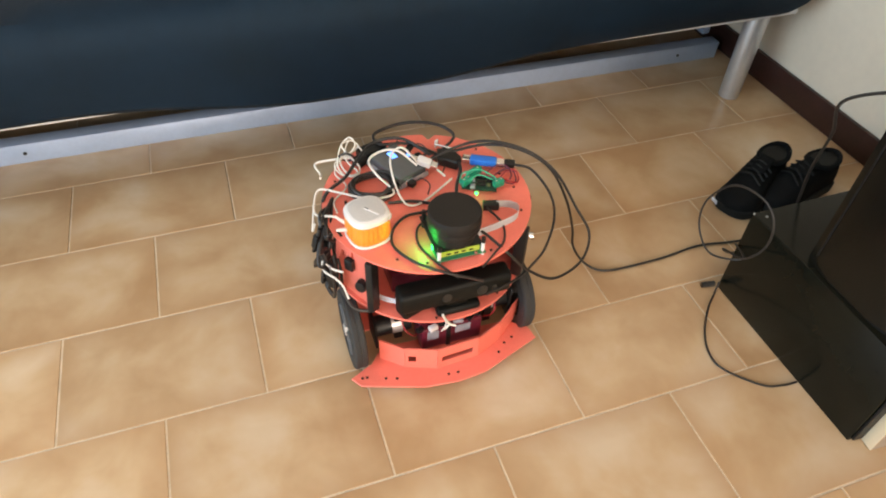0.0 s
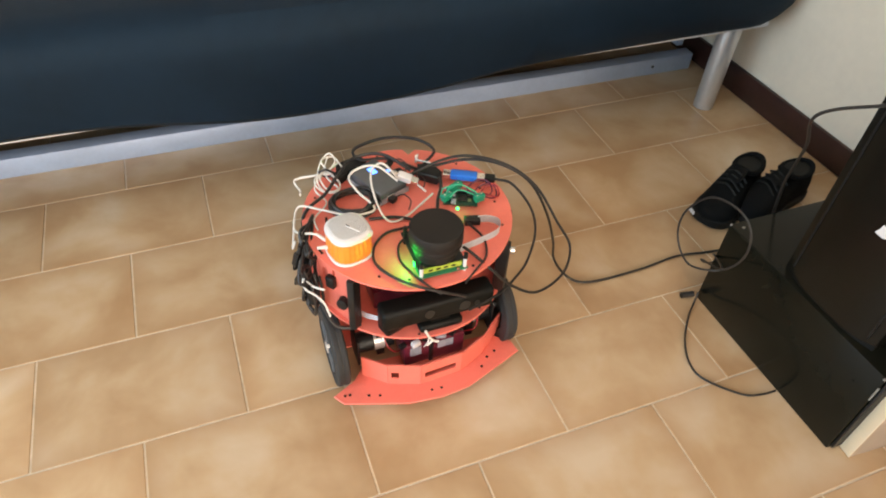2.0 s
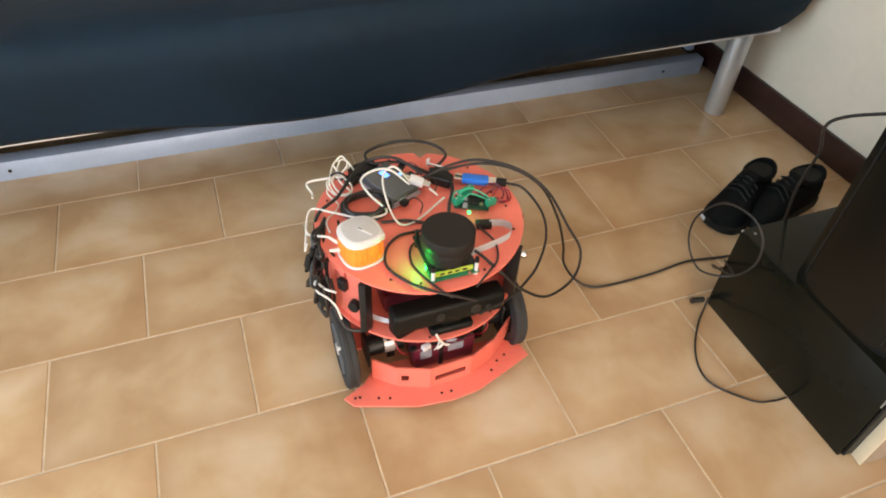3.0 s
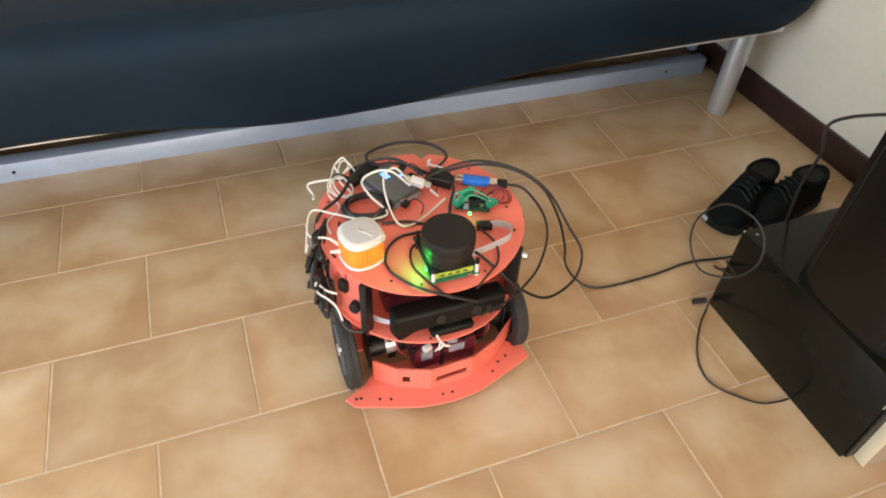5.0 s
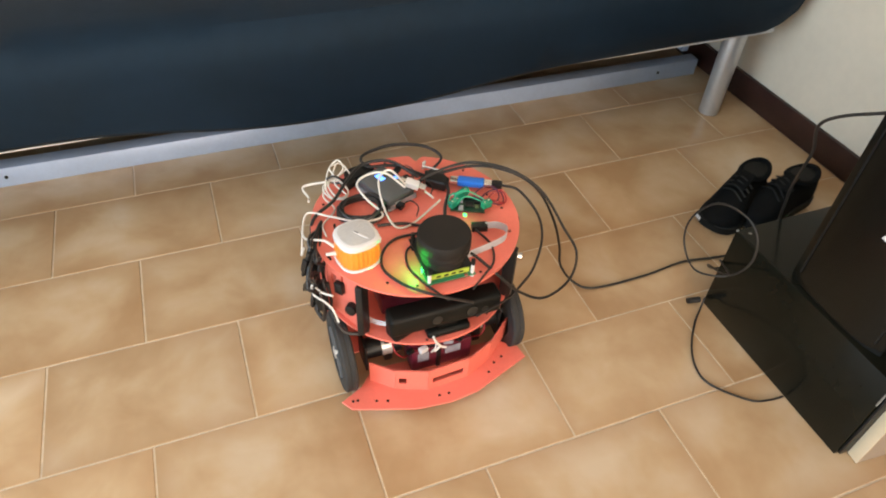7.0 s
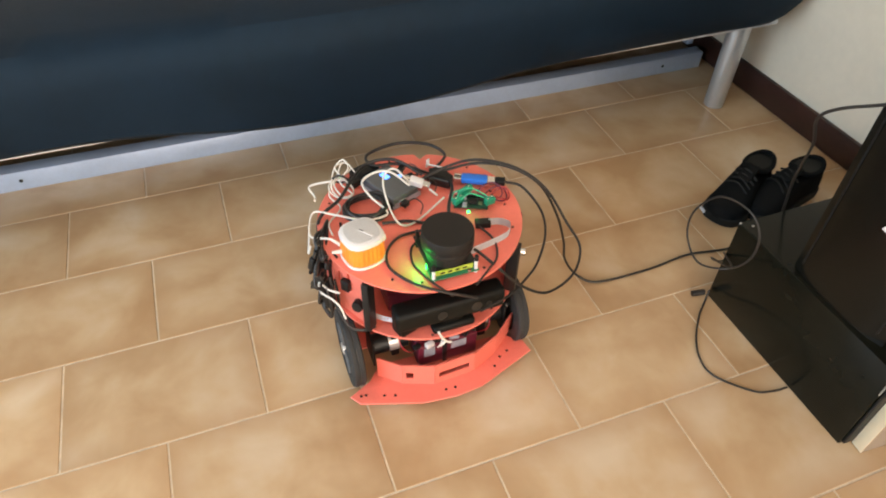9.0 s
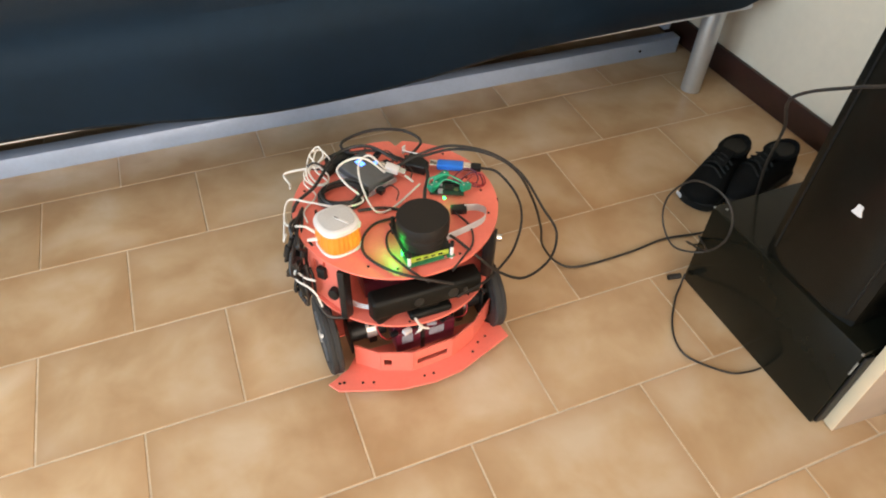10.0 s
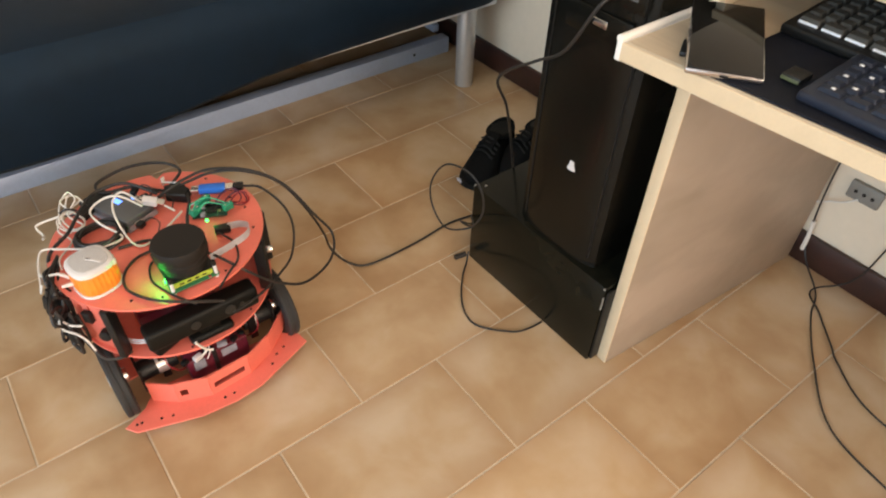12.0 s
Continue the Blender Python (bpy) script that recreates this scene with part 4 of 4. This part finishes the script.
# cable bundles
coil = []
for k in range(88):
    a = k * 0.36
    wide = 0.036 + 0.004 * math.sin(a * 0.23)
    coil.append((0.574 + wide * math.cos(a) + 0.004 * math.sin(a * 0.31), 0.386 + wide * 0.86 * math.sin(a), ZT + 0.004 + 0.012 * (k / 88) + 0.002 * math.sin(k * 0.9)))
cable("cable_coil", coil, 0.0026, "cable_black", "coiled thick black cable lying on the robot deck", steps=4)
cable("black_cable", [(0.706, 0.434, 0.262), (0.660, 0.470, 0.268), (0.614, 0.482, 0.268), (0.612, 0.512, 0.27), (0.668, 0.521, 0.275), (0.723, 0.502, 0.275), (0.747, 0.468, 0.27), (0.721, 0.447, 0.262), (0.700, 0.434, 0.26)], 0.0026, "cable_black", "black cable looped over the rear of the deck")
cable("black_cable", [(0.686, 0.424, 0.262), (0.743, 0.421, 0.28), (0.789, 0.404, 0.29), (0.848, 0.374, 0.28), (0.894, 0.342, 0.25), (0.925, 0.303, 0.2), (0.947, 0.277, 0.16), (0.916, 0.239, 0.14), (0.845, 0.205, 0.15), (0.786, 0.197, 0.19), (0.741, 0.194, 0.24), (0.716, 0.220, 0.258), (0.700, 0.243, 0.262)], 0.0024, "cable_black", "black cable hanging in a wide loop off the robot")
SHIFT = Matrix.Identity(4)
cable("floor_cable", [(0.708, 0.399, 0.294), (0.773, 0.377, 0.315), (0.826, 0.346, 0.315), (0.877, 0.325, 0.28), (0.915, 0.312, 0.21), (0.950, 0.322, 0.12), (0.965, 0.325, 0.06), (0.998, 0.312, 0.012), (1.039, 0.29, 0.004), (1.161, 0.288, 0.004), (1.26, 0.297, 0.004), (1.346, 0.285, 0.004), (1.5, 0.27, 0.004)], 0.0025, "cable_black", "black cable running from the robot across the floor")
SHIFT = UPPER
cable("black_cable", [(0.826, 0.371, 0.260), (0.851, 0.352, 0.257), (0.874, 0.316, 0.23), (0.874, 0.288, 0.2), (0.850, 0.260, 0.17), (0.810, 0.225, 0.175), (0.760, 0.190, 0.185), (0.70, 0.170, 0.190)], 0.0022, "cable_black", "thin black cable from the usb stick")
cable("black_cable", [(0.647, 0.308, 0.253), (0.608, 0.306, 0.253), (0.58, 0.282, 0.253), (0.571, 0.247, 0.253), (0.587, 0.212, 0.253), (0.612, 0.184, 0.254), (0.640, 0.170, 0.248), (0.69, 0.166, 0.225)], 0.0022, "cable_black", "thin black cable curled on the deck")
cable("black_cable", [(0.644, 0.286, 0.256), (0.619, 0.276, 0.253), (0.609, 0.241, 0.253), (0.618, 0.208, 0.253), (0.629, 0.183, 0.253), (0.65, 0.168, 0.24)], 0.0018, "cable_black", "thin black cable round the laser scanner")
cable("black_cable", [(0.738, 0.282, 0.258), (0.750, 0.245, 0.255), (0.740, 0.210, 0.253), (0.715, 0.188, 0.253), (0.69, 0.172, 0.246)], 0.0018, "cable_black", "thin black cable beside the ribbon")
cable("black_cable", [(0.488, 0.33, 0.20), (0.490, 0.385, 0.25), (0.535, 0.410, 0.268), (0.569, 0.447, 0.276), (0.602, 0.475, 0.278), (0.650, 0.468, 0.280), (0.690, 0.430, 0.266)], 0.0028, "cable_black", "thick black cable crossing the deck")
cable("black_cable", [(0.590, 0.345, 0.2535), (0.63, 0.338, 0.2535), (0.66, 0.322, 0.2535)], 0.0024, "cable_black", "black cable behind the speaker")
cable("black_cable", [(0.735, 0.41, 0.262), (0.728, 0.38, 0.262), (0.712, 0.352, 0.258), (0.70, 0.325, 0.255), (0.68, 0.295, 0.26)], 0.0030, "cable_black", "black cable leading to the laser scanner")
cable("white_cable", [(0.655, 0.395, 0.276), (0.627, 0.415, 0.295), (0.600, 0.428, 0.290), (0.578, 0.420, 0.282), (0.583, 0.386, 0.278), (0.604, 0.358, 0.260), (0.561, 0.354, 0.262), (0.519, 0.381, 0.262), (0.489, 0.404, 0.258), (0.475, 0.383, 0.250), (0.473, 0.355, 0.250), (0.492, 0.322, 0.268), (0.503, 0.314, 0.268)], 0.0018, "cable_white", "white usb cable looped over the deck")
cable("white_cable", [(0.658, 0.402, 0.276), (0.636, 0.418, 0.297), (0.617, 0.418, 0.288), (0.608, 0.387, 0.280), (0.611, 0.350, 0.260), (0.622, 0.329, 0.2535), (0.651, 0.334, 0.2535), (0.709, 0.369, 0.258)], 0.0018, "cable_white", "white usb cable looped over the deck")
cable("white_cable", [(0.700, 0.378, 0.258), (0.690, 0.395, 0.262), (0.676, 0.405, 0.268)], 0.0018, "cable_white", "short white lead beside the usb plug")
knot = [(0.539, 0.424, 0.256), (0.531, 0.451, 0.262), (0.544, 0.483, 0.275), (0.562, 0.49, 0.285), (0.567, 0.471, 0.28), (0.547, 0.455, 0.268), (0.56, 0.429, 0.260), (0.544, 0.426, 0.260), (0.538, 0.462, 0.264), (0.574, 0.482, 0.27), (0.561, 0.489, 0.28), (0.547, 0.473, 0.27), (0.523, 0.441, 0.258), (0.534, 0.404, 0.255), (0.507, 0.374, 0.254), (0.503, 0.330, 0.266)]
cable("knotted_cable", knot, 0.0014, "cable_white", "white cable tied in a loose knot on the deck")
cable("knotted_cable", [(0.555, 0.462, 0.266), (0.535, 0.470, 0.262), (0.497, 0.480, 0.254), (0.500, 0.455, 0.250), (0.497, 0.438, 0.254)], 0.0020, "cable_white", "white cable end sticking out of the knot")
cable("knotted_cable", [(0.553, 0.470, 0.268), (0.527, 0.458, 0.262), (0.533, 0.432, 0.258), (0.556, 0.422, 0.258), (0.566, 0.440, 0.260), (0.556, 0.458, 0.268), (0.545, 0.480, 0.28), (0.568, 0.490, 0.277), (0.580, 0.470, 0.266)], 0.0014, "cable_white", "white cable tied in a loose knot on the deck")
cable("cable_tie", [(0.536, 0.468, 0.268), (0.548, 0.462, 0.275), (0.562, 0.456, 0.268), (0.55, 0.464, 0.260), (0.536, 0.468, 0.267)], 0.0018, "cable_black", "black tie round the white cable knot", "cable tie")
random.seed(7)
for i in range(8):
    x0 = 0.472 + 0.004 * (i % 5)
    y0 = 0.296 + 0.010 * ((i * 3) % 5)
    pts = [(0.484 + 0.003 * i, 0.345 + 0.005 * i, 0.256)]
    drop = 0.255 - 0.006 * (i % 3)
    for k in range(8):
        a = 1.1 * k + 0.8 * i
        pts.append((x0 - 0.004 + 0.010 * math.cos(a) + 0.005 * random.random(), y0 + 0.015 * math.sin(a * 1.2) + 0.004 * random.random(), drop - 0.013 * k + 0.005 * math.sin(3 * a)))
    low = 0.150 + 0.006 * (i % 4)
    pts += [(x0 - 0.004, y0 + 0.008, low), (x0 + 0.004, y0 - 0.012, low - 0.008), (x0 + 0.006, y0 - 0.020, low + 0.022), (x0 + 0.004, y0 - 0.012, low + 0.05)]
    cable("hanging_cable", pts, 0.0026, "cable_black", "tangled black cable hanging off the robot's side", group="cables on the robot's side")
for x, y, z, tilt, turn_z in ((0.466, 0.325, 0.226, 14, 30), (0.474, 0.290, 0.178, -22, 70), (0.464, 0.312, 0.196, 34, 10), (0.478, 0.338, 0.205, -8, -25)):
    end = thing("cable_plug", "black moulded cable plug hanging in the side tangle", "plug", group="plugs on the robot's side", turn=pose(x, y, z, tilt, 8, turn_z))
    em = ORIGIN[end]
    part("plug_body", block(-0.0075, 0.0075, -0.0055, 0.0055, -0.014, 0.012, 0.0025, 2, em), "black_plastic", end)
    part("strain_relief", posed(rod((0, 0, 0.011), (0, 0, 0.024), 0.0045, 0.0028, 10), em), "cable_black", end)
    part("plug_tip", block(-0.0055, 0.0055, -0.0022, 0.0022, -0.023, -0.014, 0.0004, 1, em), "matt_black", end)
cable("black_cable", [(0.478, 0.31, 0.19), (0.487, 0.275, 0.17), (0.500, 0.248, 0.147), (0.523, 0.238, 0.142), (0.54, 0.235, 0.148)], 0.0030, "cable_black", "black cable entering beside the side panel")
cable("white_cable", [(0.492, 0.262, 0.21), (0.478, 0.280, 0.205), (0.467, 0.300, 0.205), (0.466, 0.290, 0.195), (0.480, 0.268, 0.195), (0.489, 0.255, 0.188), (0.494, 0.245, 0.17)], 0.0018, "cable_white", "white tie string round the cable tangle")
cable("white_cable", [(0.475, 0.383, 0.250), (0.467, 0.355, 0.24), (0.462, 0.338, 0.235), (0.468, 0.345, 0.242)], 0.0020, "cable_white", "frayed white cable end over the deck's rim")

# cables by the box and the tower
SHIFT = Matrix.Identity(4)
cable("tower_cable", [(1.237, -0.062, 0.683), (1.214, -0.056, 0.664), (1.2, -0.024, 0.594), (1.2, 0.028, 0.556), (1.2, 0.088, 0.513), (1.205, 0.116, 0.478), (1.245, 0.132, 0.415), (1.295, 0.168, 0.335), (1.335, 0.197, 0.262), (1.362, 0.206, 0.16), (1.38, 0.215, 0.06), (1.42, 0.24, 0.004)], 0.0026, "cable_black", "black cable hanging from the tower's front behind the box")
cable("cable_loop", [(1.34, 0.245, 0.006), (1.25, 0.205, 0.10), (1.175, 0.120, 0.165), (1.150, 0.168, 0.140), (1.150, 0.216, 0.165), (1.150, 0.223, 0.222), (1.155, 0.186, 0.286), (1.160, 0.128, 0.304), (1.167, 0.094, 0.281), (1.172, 0.088, 0.228), (1.172, 0.115, 0.172), (1.205, 0.190, 0.115), (1.27, 0.225, 0.05), (1.36, 0.255, 0.004)], 0.0019, "cable_black", "black cable loop springing up beside the black box")
cable("floor_cable", [(1.226, 0.182, 0.022), (1.210, 0.168, 0.005), (1.180, 0.143, 0.004), (1.139, 0.096, 0.004), (1.116, 0.050, 0.004), (1.119, 0.010, 0.004), (1.165, -0.040, 0.004), (1.200, -0.052, 0.004), (1.229, -0.054, 0.004)], 0.0020, "cable_black", "black cable curled on the floor before the box")
cable("cable_end", [(1.200, 0.196, 0.006), (1.212, 0.194, 0.006), (1.226, 0.190, 0.008)], 0.006, "cable_black", "black cable plug lying at the box's corner", "plug")

# ---- shoes ----
def shoe(at, rz, label):
    """A low sneaker with its toe towards +x: a loft of arched sections on a rubber sole, laced in front of an open collar."""
    s = thing("shoe", label, "shoe", group="pair of shoes", turn=pose(*at, 0, 0, rz))
    m = ORIGIN[s] @ Matrix.Diagonal((0.86, 1.06, 1.02, 1))
    stations = [(-0.128, 0.014, 0.062), (-0.121, 0.027, 0.080), (-0.100, 0.034, 0.086), (-0.065, 0.036, 0.080), (-0.025, 0.036, 0.079), (0.010, 0.038, 0.080),
                (0.040, 0.041, 0.070), (0.070, 0.043, 0.058), (0.095, 0.041, 0.050), (0.115, 0.034, 0.044), (0.127, 0.022, 0.037), (0.132, 0.008, 0.030)]
    n = 18
    bm = bmesh.new()
    rows = []
    for x, w, h in stations:
        bend = 0.006 * math.sin(x * 18)
        ring = []
        for k in range(n + 1):
            a = math.pi * k / n
            c, si = math.cos(a), math.sin(a)
            crease = 0.0015 * math.sin(190 * x + 2 * c) * si
            ring.append(bm.verts.new((x, bend + w * math.copysign(abs(c) ** 0.75, c), 0.016 + (h - 0.016) * si ** 0.72 + crease)))
        rows.append(ring)
    for a, b in zip(rows, rows[1:]):
        for k in range(n):
            bm.faces.new((a[k], a[k + 1], b[k + 1], b[k]))
        bm.faces.new((a[n], a[0], b[0], b[n]))
    bm.faces.new(rows[0])
    bm.faces.new(rows[-1])
    part("upper", posed(bm, m), "shoe_fabric", s)
    edge = [(x, 0.006 * math.sin(x * 18) + w + 0.004) for x, w, h in stations] + [(x, 0.006 * math.sin(x * 18) - w - 0.004) for x, w, h in reversed(stations)]
    sole = part("sole", posed(prism(edge, 0.0, 0.022, 0.003), m), "shoe_sole", s, "black rubber sole")
    part("sole_print", posed(merge(*[centred((0.126 - 0.0035 * k, -0.024 - 0.0055 * k, 0.012), (0.0035, 0.0045, 0.008), 0, -40) for k in range(3)]), m), "ribbon_grey", sole, "pale print on the toe")
    part("opening", posed(prism([(-0.062 + 0.050 * math.cos(k * math.tau / 24), 0.0235 * math.sin(k * math.tau / 24)) for k in range(24)], 0.078, 0.0872), m), "sensor_black", s, "dark shoe opening")
    part("collar", posed(tube([(-0.062 + 0.052 * math.cos(k * math.tau / 14), 0.0265 * math.sin(k * math.tau / 14), 0.086 + 0.004 * math.cos(k * math.tau / 7)) for k in range(15)], 0.0062, 8, 4), m), "shoe_fabric", s)
    part("tongue", posed(centred((0.006, 0.002, 0.086), (0.058, 0.032, 0.009), 0.004, 0, ry=16), m), "shoe_fabric", s)
    for k in range(4):
        x = 0.000 + 0.015 * k
        z = 0.089 - 0.0052 * k
        part("lace", posed(tube([(x, -0.026, z - 0.010), (x + 0.005, 0, z + 0.003), (x + 0.010, 0.027, z - 0.010)], 0.0024, 6), m), "shoe_sole", s)
    return s


shoe((1.486, 0.418, 0.0), 203, "black lace-up shoe with a pale print on the toe")
shoe((1.580, 0.382, 0.0), 189, "black lace-up shoe pushed against its mate by the box")

# ---- floor: grout bed with a running bond of tiles ----
floor = structure("floor", block(XW - 0.36, XE + 0.36, YS - 0.36, YN + 0.36, -0.06, -0.0014), "grout", "beige and ochre glazed tile floor laid in running bond")
TL, TW, GAP = 0.33335, 0.2155, 0.0034
tile_bm = block(-(TL - GAP) / 2, (TL - GAP) / 2, -(TW - GAP) / 2, (TW - GAP) / 2, -0.012, 0.0, 0.0)
bmesh.ops.bevel(tile_bm, geom=[e for e in tile_bm.edges if all(v.co.z > -0.001 for v in e.verts)], offset=0.0009, segments=2, affect="EDGES", profile=0.5)
bmesh.ops.delete(tile_bm, geom=[f for f in tile_bm.faces if f.normal.z < -0.9], context="FACES_ONLY")
tile_mesh = bpy.data.meshes.new("tile")
tile_bm.to_mesh(tile_mesh)
tile_bm.free()
tile_mesh.materials.append(TILE)
random.seed(3)
LINES = [0.886, 0.667, 0.438, 0.213, 0.0, -0.236, -0.455]
while LINES[0] < YN + 0.1:
    LINES.insert(0, LINES[0] + 0.2235)
while LINES[-1] > YS - 0.1:
    LINES.append(LINES[-1] - 0.2235)
start = LINES.index(0.0)
far_tiles = bmesh.new()
for k, (y1, y0) in enumerate(zip(LINES, LINES[1:])):
    odd = (k - start + 1) % 2
    for col in range(-10, 7):
        x = (col + (0.5 if odd else 1.0)) * TL
        if not XW - 0.15 < x < XE + 0.16:
            continue
        m = pose(x, (y0 + y1) / 2, random.uniform(-0.0004, 0.0), random.uniform(-0.08, 0.08), random.uniform(-0.06, 0.06), 180 * random.randint(0, 1)) @ Matrix.Diagonal((1, (y1 - y0 - GAP) / (TW - GAP), 1, 1))
        if x > -1.3 and y0 > -2.0:
            t = new("tile", tile_mesh)
            t.parent = floor
            t.matrix_world = m
        else:
            n = len(far_tiles.verts)
            far_tiles.from_mesh(tile_mesh)
            far_tiles.verts.ensure_lookup_table()
            for v in far_tiles.verts[n:]:
                v.co = m @ v.co
tagged(part("far_tiles", far_tiles, TILE, floor, smooth=False), kind="stuff")
